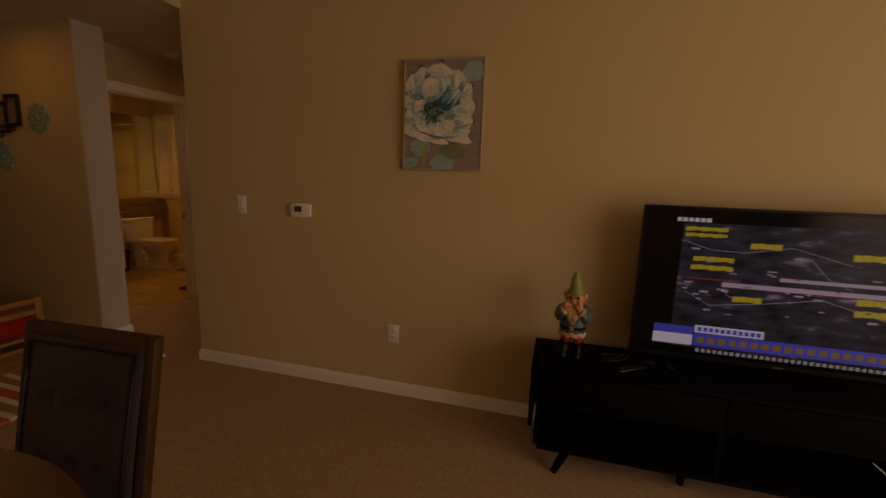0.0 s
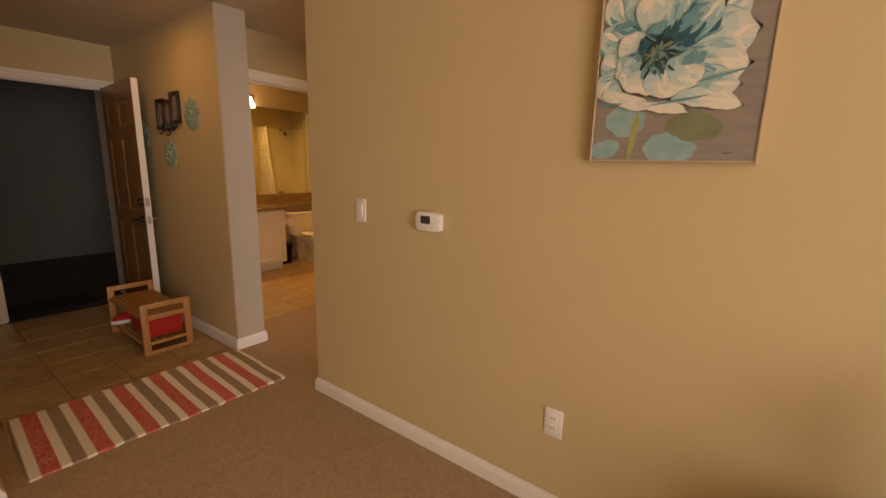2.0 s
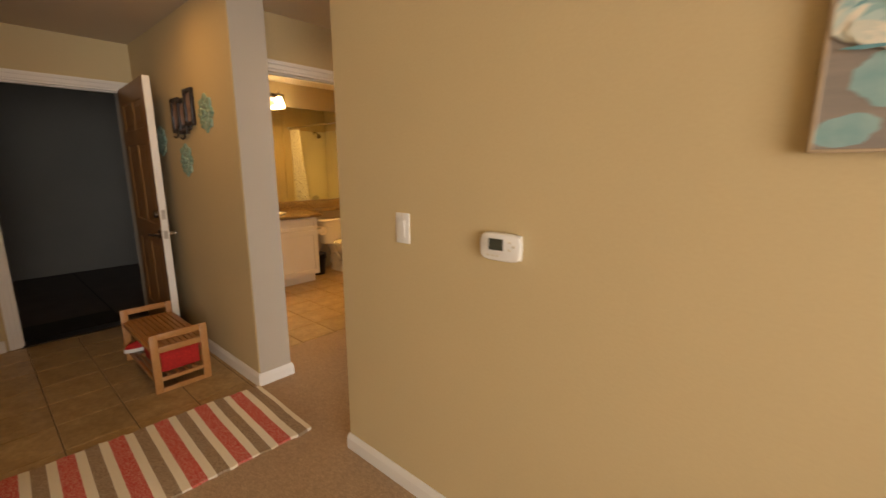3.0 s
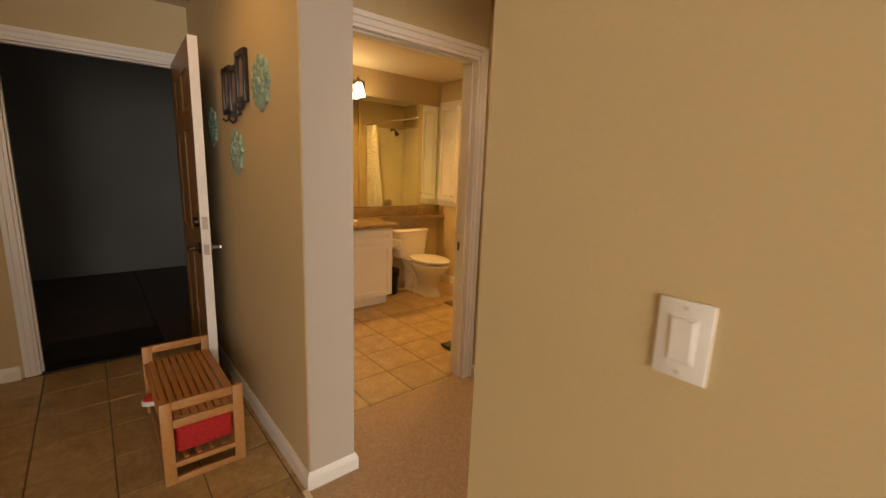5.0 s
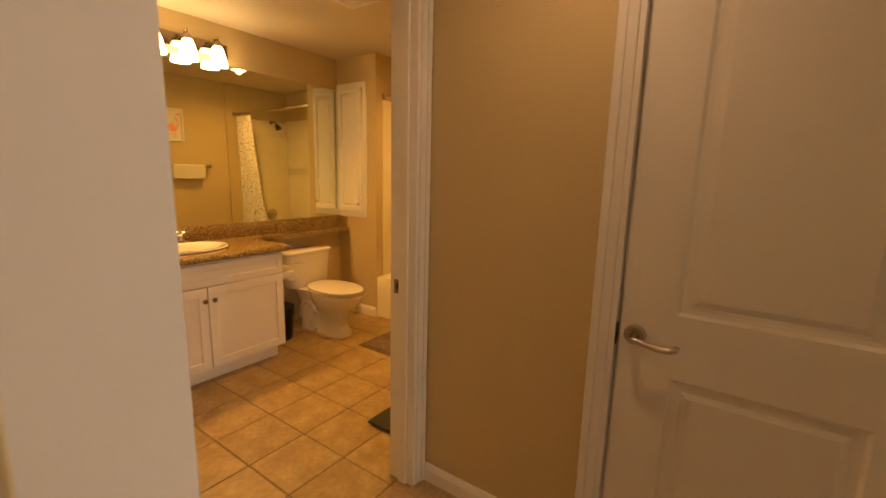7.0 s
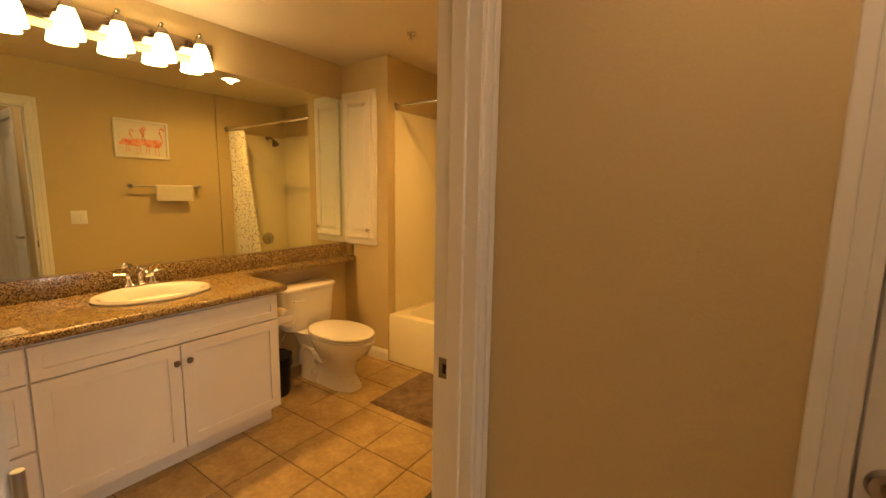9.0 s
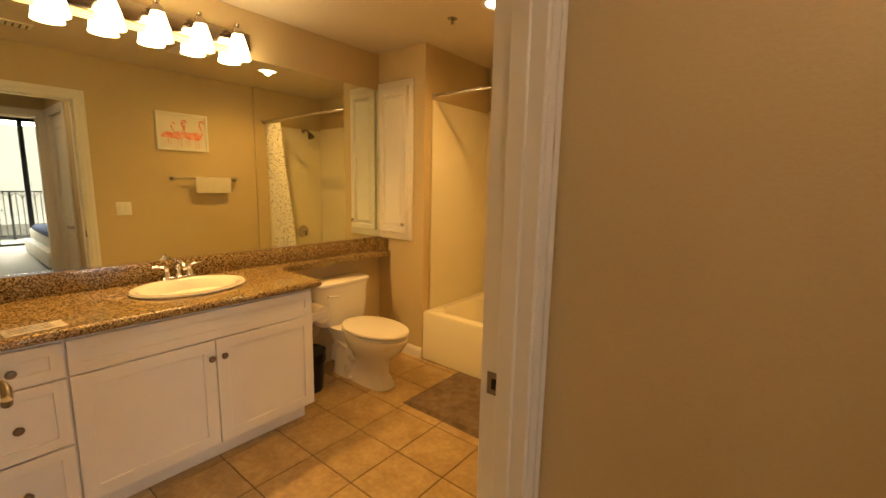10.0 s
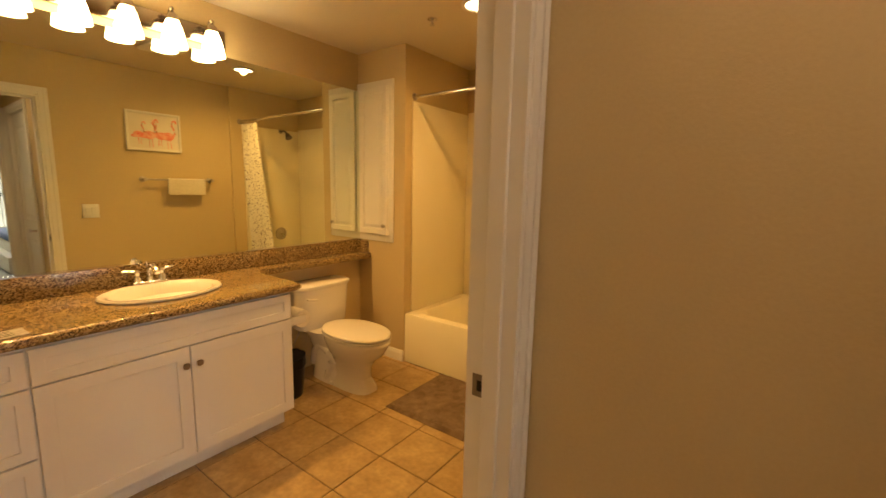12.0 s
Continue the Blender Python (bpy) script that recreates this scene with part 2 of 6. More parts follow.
def cyl(bm, p0, p1, r0, r1=None, n=20):
    p0, p1 = Vector(p0), Vector(p1)
    r1 = r0 if r1 is None else r1
    d = p1 - p0
    m = Matrix.Translation((p0 + p1) / 2) @ d.to_track_quat("Z", "Y").to_matrix().to_4x4()
    bmesh.ops.create_cone(bm, cap_ends=True, segments=n, radius1=r0, radius2=r1, depth=d.length, matrix=m)
    return bm


def ball(bm, c, rx, ry=None, rz=None, n=16):
    ry, rz = ry or rx, rz or rx
    bmesh.ops.create_uvsphere(bm, u_segments=n, v_segments=max(8, n // 2), radius=1.0, matrix=Matrix.Translation(c) @ Matrix.Diagonal((rx, ry, rz, 1)))
    return bm


def lathe(bm, profile, c=(0, 0, 0), n=32, sx=1.0, sy=1.0):
    """Turn (radius, height) pairs round the upright axis at c; sx, sy stretch it to an oval."""
    rings = []
    for r, z in profile:
        rings.append([bm.verts.new((c[0] + sx * r * math.cos(2 * math.pi * i / n), c[1] + sy * r * math.sin(2 * math.pi * i / n), c[2] + z)) for i in range(n)])
    for a, b in zip(rings, rings[1:]):
        for i in range(n):
            bm.faces.new((a[i], a[(i + 1) % n], b[(i + 1) % n], b[i]))
    for ring in (rings[0], rings[-1]):
        bm.faces.new(ring)
    return bm


def tube(bm, pts, r, n=10):
    """A round bar along a path."""
    pts = [Vector(p) for p in pts]
    rings = []
    for i, p in enumerate(pts):
        d = (pts[min(i + 1, len(pts) - 1)] - pts[max(i - 1, 0)]).normalized()
        q = d.to_track_quat("Z", "Y")
        rings.append([bm.verts.new(p + q @ Vector((r * math.cos(2 * math.pi * k / n), r * math.sin(2 * math.pi * k / n), 0))) for k in range(n)])
    for a, b in zip(rings, rings[1:]):
        for k in range(n):
            bm.faces.new((a[k], a[(k + 1) % n], b[(k + 1) % n], b[k]))
    bm.faces.new(rings[0][::-1])
    bm.faces.new(rings[-1])
    return bm


def loft(bm, rings):
    """Skin between closed rings of points, capped at both ends."""
    vr = [[bm.verts.new(p) for p in ring] for ring in rings]
    n = len(vr[0])
    for a, b in zip(vr, vr[1:]):
        for i in range(n):
            bm.faces.new((a[i], a[(i + 1) % n], b[(i + 1) % n], b[i]))
    bm.faces.new(vr[0][::-1])
    bm.faces.new(vr[-1])
    return bm


def oval(cx, cy, z, rx, ry, n=28, power=2.0, nose=0.0):
    out = []
    for i in range(n):
        a = 2 * math.pi * i / n
        c, s = math.cos(a), math.sin(a)
        out.append((cx + rx * math.copysign(abs(c) ** (2 / power), c) * (1 + nose * max(0, c)), cy + ry * math.copysign(abs(s) ** (2 / power), s), z))
    return out


def finish(bm, name, mats, smooth=False):
    bmesh.ops.recalc_face_normals(bm, faces=bm.faces)
    me = bpy.data.meshes.new(name)
    bm.to_mesh(me)
    bm.free()
    for m in (mats if isinstance(mats, (list, tuple)) else [mats]):
        me.materials.append(m)
    if smooth:
        me.polygons.foreach_set("use_smooth", [True] * len(me.polygons))
        me.set_sharp_from_angle(angle=radians(35))
    return me


def part(name, bm, mat, parent=None, label="", smooth=True):
    ob = new(name, finish(bm, name, mat, smooth))
    if parent:
        ob.parent = parent
    if label:
        ob["label"] = label
    return ob


def thing(name, at, label, category, group=""):
    ob = new(name)
    ob.matrix_basis = at if isinstance(at, Matrix) else Matrix.Translation(at)
    ob.empty_display_size = 0.1
    return tagged(ob, label, category, group)


def structure(name, bm, mat, label, category, smooth=False):
    return tagged(part(name, bm, mat, None, "", smooth), label, category, "", "structure")


def nb():
    return bmesh.new()


def bx(*a, **k):
    return box(nb(), *a, **k)


# ---- structure: walls, ceilings, floors ----
def wall(name, x0, x1, y0, y1, z1, openings=(), label="tan painted wall with orange-peel texture", mat=None, z0=0.0):
    """A straight wall along its longer side; openings are (from, to, bottom, top) along it."""
    bm = nb()
    along_x = (x1 - x0) > (y1 - y0)
    lo, hi = (x0, x1) if along_x else (y0, y1)

    def piece(a, b, za, zb):
        if b - a > 1e-4 and zb - za > 1e-4:
            if along_x:
                box(bm, a, b, y0, y1, za, zb)
            else:
                box(bm, x0, x1, a, b, za, zb)

    at = lo
    for a, b, za, zb in sorted(openings):
        piece(at, a, z0, z1)
        piece(a, b, z0, za)
        piece(a, b, zb, z1)
        at = b
    piece(at, hi, z0, z1)
    return structure(name, bm, mat or WALL, label, "wall")


TV_Y = 2.495          # face of the television wall
ENTRY_Y = 2.475       # face of the entry wall with the frames
LOW, HIGH = 2.40, 2.74
MIRROR_X = -5.77
BATH_IN, HALL_X = -3.69, -3.57
END_Y = 5.215
HALL_Y = 3.757

wall("wall_television", -2.30, 3.40, TV_Y, 2.615, HIGH, label="long tan living-room wall with orange-peel paint")
bm = nb()
box(bm, -5.32, -3.235, ENTRY_Y, 2.69, -0.03, LOW + 0.03, 0.012, 3)
box(bm, -5.89, -3.57, 2.685, 2.75, 0, LOW)
structure("wall_entry", bm, WALL, "tan entry wall ending in a pale square pier", "wall")
# thin skin over the pier's end face, paler and greyer than WALL
PIERWHITE = M("off_white_pier_end", (0.49, 0.435, 0.36), (0.465, 0.41, 0.335), rough=0.7, scale=1.5, bump=0.28, bscale=170)
structure("trim_pier", bx(-3.2352, -3.2315, 2.479, 2.686, 0.0, LOW), PIERWHITE, "off-white end face of the entry wall", "wall")
wall("wall_bath_door", BATH_IN, HALL_X, 2.69, 6.17, LOW, [(2.795, 3.69, 0, 2.04)], "tan wall with the bathroom doorway")
wall("wall_hall", -3.57, -1.95, HALL_Y, 3.877, LOW, [(-2.825, -2.055, 0, 2.045)], "tan hall wall with a closet door")
wall("wall_bedroom_door", -1.95, -1.83, 2.615, 6.5, HIGH, [(2.88, 3.69, 0, 2.04)], "tan wall with the bedroom doorway")
wall("wall_bedroom_far", -1.83, 3.40, 6.5, 6.62, HIGH)
wall("wall_east", 3.40, 3.52, -3.12, 6.62, HIGH, [(-1.9, 1.4, 0.10, 2.35), (2.75, 5.20, 0.0, 2.50)], "window wall of the living room and bedroom")
wall("wall_south", -5.32, 3.40, -3.12, -3.0, HIGH)
wall("wall_kitchen_end", -2.64, -2.52, -3.0, 1.14, LOW, label="tan partition end beside the entry")
wall("wall_entry_side", -5.20, -2.64, 0.2, 0.3, LOW)
wall("wall_entry_door", -5.32, -5.20, -3.0, ENTRY_Y, LOW, [(1.505, 2.405, 0, 2.025)], "tan wall with the front doorway")
wall("wall_mirror", -5.89, MIRROR_X, 2.75, END_Y, LOW, label="tan bathroom wall above the vanity")
wall("wall_bath_end", -5.89, -5.27, END_Y, 6.17, LOW, label="tan bathroom pier beside the bathtub")
structure("wall_bath_alcove", bx(-3.715, BATH_IN, 5.205, 6.05, 0, LOW), WALL, "tan wall set forward beside the bathtub", "wall")
wall("wall_bath_back", -5.27, BATH_IN, 6.05, 6.17, LOW)

bm = nb()
box(bm, -5.32, -2.30, -3.0, ENTRY_Y, LOW, LOW + 0.5)
box(bm, -3.57, -2.30, ENTRY_Y, HALL_Y + 0.12, LOW, LOW + 0.5)
box(bm, -2.30, -1.83, 2.615, HALL_Y + 0.12, LOW, HIGH)
structure("ceiling_low", bm, CEIL, "low painted ceiling over the entry and hall", "ceiling")
structure("ceiling_living", bx(-2.30, 3.52, -3.12, 2.615, HIGH, HIGH + 0.16), CEIL, "high painted living-room ceiling", "ceiling")
structure("ceiling_bath", bx(-5.89, BATH_IN, 2.75, 6.17, LOW, LOW + 0.5), CEIL, "painted bathroom ceiling", "ceiling")
structure("ceiling_bedroom", bx(-1.95, 3.52, 2.615, 6.62, HIGH, HIGH + 0.16), CEIL, "painted bedroom ceiling", "ceiling")
structure("soffit", bx(-2.312, -2.288, -3.0, TV_Y, LOW, HIGH), WALL, "tan soffit face above the entry opening", "soffit")

# carpets lie a little above the tiles
bm = nb()
box(bm, -3.235, 3.40, -3.0, TV_Y, -0.05, 0.006)
box(bm, -3.63, -1.89, TV_Y, HALL_Y, -0.05, 0.006)
structure("floor_carpet", bm, CARPET, "beige cut-pile carpet over the living room and hall", "carpet")
structure("floor_bedroom", bx(-1.89, 3.40, 2.615, 6.5, -0.05, 0.006), CARPETG, "pale grey bedroom carpet", "carpet")
entry_floor = structure("floor_entry", bx(-5.32, -3.235, -3.0, ENTRY_Y, -0.05, -0.004), GROUT, "tan ceramic tile floor at the entry", "floor")
bath_floor = structure("floor_bath", bx(-5.77, -3.62, 2.75, 6.05, -0.05, -0.004), GROUT, "tan ceramic tile floor in the bathroom", "floor")


def baseboard(x0, y0, x1, y1, side, m0=0, m1=0):
    """A moulded board along a wall; side is the way it faces, m0 and m1 mitre its ends round a corner."""
    bm = nb()
    d = Vector((x1 - x0, y1 - y0, 0))
    s = Vector((*side, 0))
    prof = [(0, 0), (0.014, 0), (0.014, 0.062), (0.009, 0.078), (0.004, 0.088), (0, 0.088)]
    u = d.normalized()
    rings = [[Vector((x0, y0, 0)) + d * f + u * a * mt + s * a + Vector((0, 0, z)) for a, z in prof] for f, mt in ((0, -m0), (1, m1))]
    loft(bm, rings)
    return structure("baseboard", bm, TRIM, "white moulded baseboard along the wall", "baseboard")


baseboard(-2.30, TV_Y, 3.40, TV_Y, (0, -1), 1)
baseboard(-2.30, TV_Y, -2.30, 2.615, (-1, 0), 1)
baseboard(-5.20, ENTRY_Y, -3.235, ENTRY_Y, (0, -1), 0, 1)
baseboard(-3.235, ENTRY_Y, -3.235, 2.69, (1, 0), 1, 1)
baseboard(-3.57, 2.69, -3.235, 2.69, (0, 1), 0, 1)
baseboard(-3.555, HALL_Y, -2.89, HALL_Y, (0, -1))
baseboard(-1.99, HALL_Y, -1.95, HALL_Y, (0, -1))
baseboard(-5.20, 0.3, -5.20, 1.425, (1, 0))
baseboard(-2.52, -3.0, -2.52, 1.14, (1, 0))
baseboard(-2.654, 1.14, -2.506, 1.14, (0, 1))
baseboard(-5.77, END_Y, -5.27, END_Y, (0, -1))
baseboard(BATH_IN, 3.76, BATH_IN, 5.215, (-1, 0))


def casing(name, axis, plane, face, a, b, top, depth, inner=True, w=0.062, label="white moulded door casing"):
    """Trim round a doorway: axis is the way the wall runs, plane its face, face +1 or -1 the way that it looks."""
    bm = nb()

    def bar(u0, u1, z0, z1, t0, t1):
        lo, hi = sorted((plane + face * t0, plane + face * t1))
        if axis == "y":
            box(bm, lo, hi, u0, u1, z0, z1, 0.004, 2)
        else:
            box(bm, u0, u1, lo, hi, z0, z1, 0.004, 2)

    for u0, u1, v0, v1 in ((a - w, a - 0.004, a - w, a - w * 0.55), (b + 0.004, b + w, b + w * 0.55, b + w)):
        bar(u0, u1, 0.006, top + w, 0.0, 0.012)
        bar(v0, v1, 0.006, top + w, 0.012, 0.018)
    bar(a - 0.004, b + 0.004, top + 0.004, top + w, 0.0, 0.012)
    bar(a - w * 0.5, b + w * 0.5, top + w * 0.55, top + w, 0.012, 0.0185)
    if inner:
        def lining(u0, u1, z0, z1):
            lo, hi = sorted((plane + face * 0.006, plane - face * (depth + 0.006)))
            if axis == "y":
                box(bm, lo, hi, u0, u1, z0, z1)
            else:
                box(bm, u0, u1, lo, hi, z0, z1)

        def stop(u0, u1, z0, z1):
            lo, hi = sorted((plane - face * depth * 0.25, plane - face * depth * 0.62))
            if axis == "y":
                box(bm, lo, hi, u0, u1, z0, z1, 0.002, 1)
            else:
                box(bm, u0, u1, lo, hi, z0, z1, 0.002, 1)

        lining(a - 0.005, a + 0.012, 0.006, top)
        lining(b - 0.012, b + 0.005, 0.006, top)
        lining(a + 0.012, b - 0.012, top - 0.012, top + 0.005)
        stop(a + 0.012, a + 0.024, 0.006, top - 0.024)
        stop(b - 0.024, b - 0.012, 0.006, top - 0.024)
        stop(a + 0.012, b - 0.012, top - 0.024, top - 0.012)
    return structure(name, bm, TRIM, label, "door frame")


casing("trim_bath_door", "y", HALL_X, 1, 2.795, 3.69, 2.04, 0.12)
casing("trim_bath_door_inside", "y", BATH_IN, -1, 2.795, 3.69, 2.04, 0.12, inner=False)
casing("trim_closet", "x", HALL_Y, -1, -2.825, -2.055, 2.045, 0.12)
casing("trim_bedroom_door", "y", -1.95, -1, 2.88, 3.69, 2.04, 0.12)
casing("trim_front_door", "y", -5.20, 1, 1.505, 2.405, 2.025, 0.12)


# ---- outside: corridor beyond the front door, balcony and neighbours ----
structure("ground", bx(-400, 400, -400, 400, -0.4, -0.06), EARTH, "bare ground reaching the horizon", "ground")
structure("floor_corridor", bx(-8.1, -5.32, -1.0, 7.0, -0.06, -0.02), CONCRETE, "dark concrete corridor floor with a control joint", "floor")
structure("wall_corridor", bx(-8.22, -8.1, -1.12, 7.0, -0.06, 2.6), CORRWALL, "plain grey corridor wall opposite the front door", "wall")
structure("wall_corridor_end", bx(-8.1, -5.32, -1.12, -1.0, -0.06, 2.6), CORRWALL, "grey corridor end wall", "wall")
structure("wall_corridor_side", bx(-6.05, -5.93, 2.9, 7.0, -0.06, 2.6), CORRWALL, "grey corridor wall beside the bathroom", "wall")
structure("wall_corridor_return", bx(-5.93, -5.32, 2.78, 2.9, -0.06, 2.6), CORRWALL, "short grey corridor return wall", "wall")
# pale colour stands in for light on this face, which no lamp reaches
structure("wall_corridor_reveal", bx(-5.62, -5.325, 2.425, 2.78, -0.06, 2.6), STUCCO, "corridor reveal outside the front door, coloured pale as if lit", "wall")
structure("wall_corridor_inner", bx(-5.36, -5.325, -1.0, 1.43, -0.06, 2.6), CORRWALL, "grey corridor wall beside the front door", "wall")
structure("ceiling_corridor", bx(-8.22, -5.32, -1.12, 7.0, 2.6, 2.8), CORRWALL, "grey corridor ceiling", "ceiling")
for a in (2.19,):
    structure("trim_joint", bx(-8.1, -5.4, a, a + 0.012, -0.0202, -0.0165), RUBBER, "dark control joint in the corridor floor", "joint")
structure("threshold", bx(-5.34, -5.20, 1.505, 2.405, -0.02, 0.008, 0.004), BRONZE, "dark bronze door threshold", "threshold")
dm = thing("door_mat", (-5.60, 1.83, -0.02), "black rubber door mat on the corridor floor", "mat")
part("mat", bx(-0.22, 0.22, -0.33, 0.36, 0, 0.012, 0.005), RUBBER, dm)

structure("balcony_floor", bx(3.52, 5.0, 2.4, 5.6, -0.2, -0.03), STUCCO, "pale balcony slab", "balcony")
rail = thing("balcony_railing", (4.9, 4.0, -0.03), "black wrought-iron balcony railing with arched tops", "railing")
part("top_rail", bx(-0.02, 0.02, -1.6, 1.6, 1.05, 1.08), IRON, rail)
part("bottom_rail", bx(-0.015, 0.015, -1.6, 1.6, 0.08, 0.10), IRON, rail)
for y in (-1.6, 0.0, 1.6):
    part("post", bx(-0.02, 0.02, y - 0.02, y + 0.02, 0.0, 1.05), IRON, rail)
for i in range(33):
    y = -1.6 + 0.1 * i
    part("baluster", cyl(nb(), (0, y, 0.08), (0, y, 1.06), 0.008, n=8), IRON, rail)
for i in range(16):
    y = -1.5 + 0.2 * i
    part("arch", tube(nb(), [(0, y - 0.1 * math.cos(a), 0.86 + 0.17 * math.sin(a)) for a in np.linspace(0, math.pi, 9)], 0.007, 6), IRON, rail)
nb_house = thing("neighbour_house", (9.5, 4.0, -0.06), "pale stucco building across the courtyard", "building")
part("wall", bx(0, 4, -9, 9, 0, 7.5), STUCCO, nb_house)
part("roof", bx(-0.5, 4.5, -9.4, 9.4, 7.5, 7.8), STUCCO, nb_house)
for wy in (-6.0, -3.2, -0.9, 1.8, 4.6):
    for wz in (0.9, 3.7):
        w = part("window", bx(-0.05, -0.003, wy - 0.55, wy + 0.55, wz, wz + 1.4), TRIM, nb_house)
        part("pane", bx(-0.056, -0.051, wy - 0.48, wy + 0.48, wz + 0.07, wz + 1.33), LCD, w)
shrub = thing("shrub", (7.4, 3.3, -0.06), "green courtyard shrub with loose leaves", "shrub")
GREEN = M("shrub_leaf", (0.045, 0.11, 0.035), (0.08, 0.16, 0.05), rough=0.6, scale=15)
part("trunk", cyl(nb(), (0, 0, 0), (0, 0, 0.6), 0.05, 0.02, 8), CHAIRWOOD, shrub)
bm = nb()
rnd = random.Random(4)
for i in range(700):
    p = Vector((rnd.gauss(0, 0.22), rnd.gauss(0, 0.26), 0.9 + rnd.gauss(0, 0.33)))
    m = Matrix.Translation(p) @ Euler((rnd.uniform(0, 3), rnd.uniform(0, 3), rnd.uniform(0, 6))).to_matrix().to_4x4()
    vs = [bm.verts.new(m @ Vector(q)) for q in ((-0.06, 0, 0), (0, 0.025, 0.01), (0.07, 0, 0), (0, -0.025, 0.01))]
    bm.faces.new(vs)
part("crown", bm, GREEN, shrub, smooth=False)


def glazing(name, x, y0, y1, z0, z1, stiles, label):
    """Dark framed glass: an outer frame, stiles at the given places and a pane in each bay."""
    root = thing(name, (x, 0, 0), label, "window")
    root["kind"] = "structure"
    fr = nb()
    box(fr, -0.03, 0.03, y0, y1, z1 - 0.06, z1)
    box(fr, -0.03, 0.03, y0, y1, z0, z0 + 0.04)
    part("window_frame", fr, DARKFRAME, root, smooth=False)
    for a, b in stiles:
        part("stile", bx(-0.032, 0.032, a, b, z0 + 0.04, z1 - 0.06, 0.003), DARKFRAME, root)
    for (_, a), (b, _) in zip(stiles, stiles[1:]):
        g = part("pane", bx(-0.003, 0.003, a, b, z0 + 0.04, z1 - 0.06), GLASS, root, smooth=False)
        g.visible_shadow = False
    return root


gb = glazing("window_bedroom", 3.46, 2.75, 5.20, 0.0, 2.50, [(2.75, 2.83), (3.49, 3.66), (4.10, 4.18), (5.12, 5.20)], "dark framed glass balcony doors in daylight")
part("bottom_rail", bx(-0.034, 0.034, 2.83, 3.49, 0.04, 0.32, 0.003), DARKFRAME, gb)
part("handle", bx(-0.07, -0.034, 3.56, 3.59, 0.95, 1.15, 0.006), NICKEL, gb)
glazing("window_living", 3.46, -1.9, 1.4, 0.10, 2.35, [(-1.9, -1.82), (-0.29, -0.21), (1.32, 1.4)], "dark framed living-room window")

# ---- bedroom, seen in the mirror ----
bed = thing("bed", (1.30, 4.80, 0.006), "white storage bed with blue bedding on the carpet", "bed")
part("base", bx(-1.35, 0.9, -0.93, 0.9, 0.04, 0.27, 0.01), WHITEBED, bed)
part("mattress", bx(-1.2, 0.88, -0.85, 0.85, 0.27, 0.46, 0.04, 3), WHITEBED, bed)
part("bedding", bx(-1.22, 0.3, -0.88, 0.86, 0.46, 0.56, 0.04, 3), BLUEBED, bed, "rumpled dark blue bedding")
for px, py in ((-1.25, -0.85), (0.8, -0.85), (-1.25, 0.8), (0.8, 0.8)):
    part("leg", bx(px - 0.03, px + 0.03, py - 0.03, py + 0.03, 0, 0.04), BLACK, bed)


# ---- doors ----
def panel_door(bm, w, h, t, panels, ramp=0.022, sink=0.009):
    """A moulded leaf from (0,0,0) along +x, t thick along +y, with raised panels pressed into both faces."""
    xs = sorted({0.0, w, *[p[0] for p in panels], *[p[1] for p in panels]})
    box(bm, 0, w, 0.012, t - 0.012, 0, h)
    for side in (0, 1):
        def y(d):
            return d if side == 0 else t - d
        zs = sorted({0.0, h, *[p[2] for p in panels], *[p[3] for p in panels]})
        for i in range(len(xs) - 1):
            for j in range(len(zs) - 1):
                cx, cz = (xs[i] + xs[i + 1]) / 2, (zs[j] + zs[j + 1]) / 2
                if any(p[0] < cx < p[1] and p[2] < cz < p[3] for p in panels):
                    continue
                lo, hi = sorted((y(0), y(0.012)))
                box(bm, xs[i], xs[i + 1], lo, hi, zs[j], zs[j + 1])
        for a, b, c, d in panels:
            rings = []
            for inset, depth in ((0, 0), (0.010, 0.007), (ramp, sink), (ramp + 0.012, sink), (ramp + 0.03, 0.003)):
                rings.append([bm.verts.new((px, y(depth), pz)) for px, pz in ((a + inset, c + inset), (b - inset, c + inset), (b - inset, d - inset), (a + inset, d - inset))])
            for r0, r1 in zip(rings, rings[1:]):
                for k in range(4):
                    bm.faces.new((r0[k], r0[(k + 1) % 4], r1[(k + 1) % 4], r1[k]))
            bm.faces.new(rings[-1])
    return bm


def lever(parent, x, y, z, out, along, mat, name="lever_handle", curl=True):
    """A round rose and a curved lever: out is the side it stands on (+1 or -1 along y), along the way it points in x."""
    h = part(name, cyl(nb(), (x, y, z), (x, y + out * 0.012, z), 0.034, 0.029, 32), mat, parent)
    bm = cyl(nb(), (x, y + out * 0.010, z), (x, y + out * 0.055, z), 0.014, 0.011, 18)
    pts = [(x, y + out * 0.052, z), (x + along * 0.03, y + out * 0.056, z - 0.002), (x + along * 0.07, y + out * 0.054, z - 0.010), (x + along * 0.10, y + out * 0.050, z - 0.010)]
    if curl:
        pts += [(x + along * 0.118, y + out * 0.050, z - 0.002), (x + along * 0.120, y + out * 0.050, z + 0.008)]
    tube(bm, pts, 0.0098, 14)
    part("lever", bm, mat, h)
    return h


# closet door in the hall, closed
cd = thing("door_closet", (-2.801, 3.774, 0.012), "closed white two-panel closet door in the hall", "door")
part("leaf", panel_door(nb(), 0.730, 2.012, 0.035, [(0.150, 0.600, 0.17, 0.755), (0.150, 0.600, 0.955, 1.885)]), DOORW, cd, smooth=False)
lever(cd, 0.044, 0.0, 0.868, -1, 1, NICKEL)
part("strike_plate", bx(-0.0115, -0.0085, -0.008, 0.022, 0.828, 0.898), BRONZE, cd)
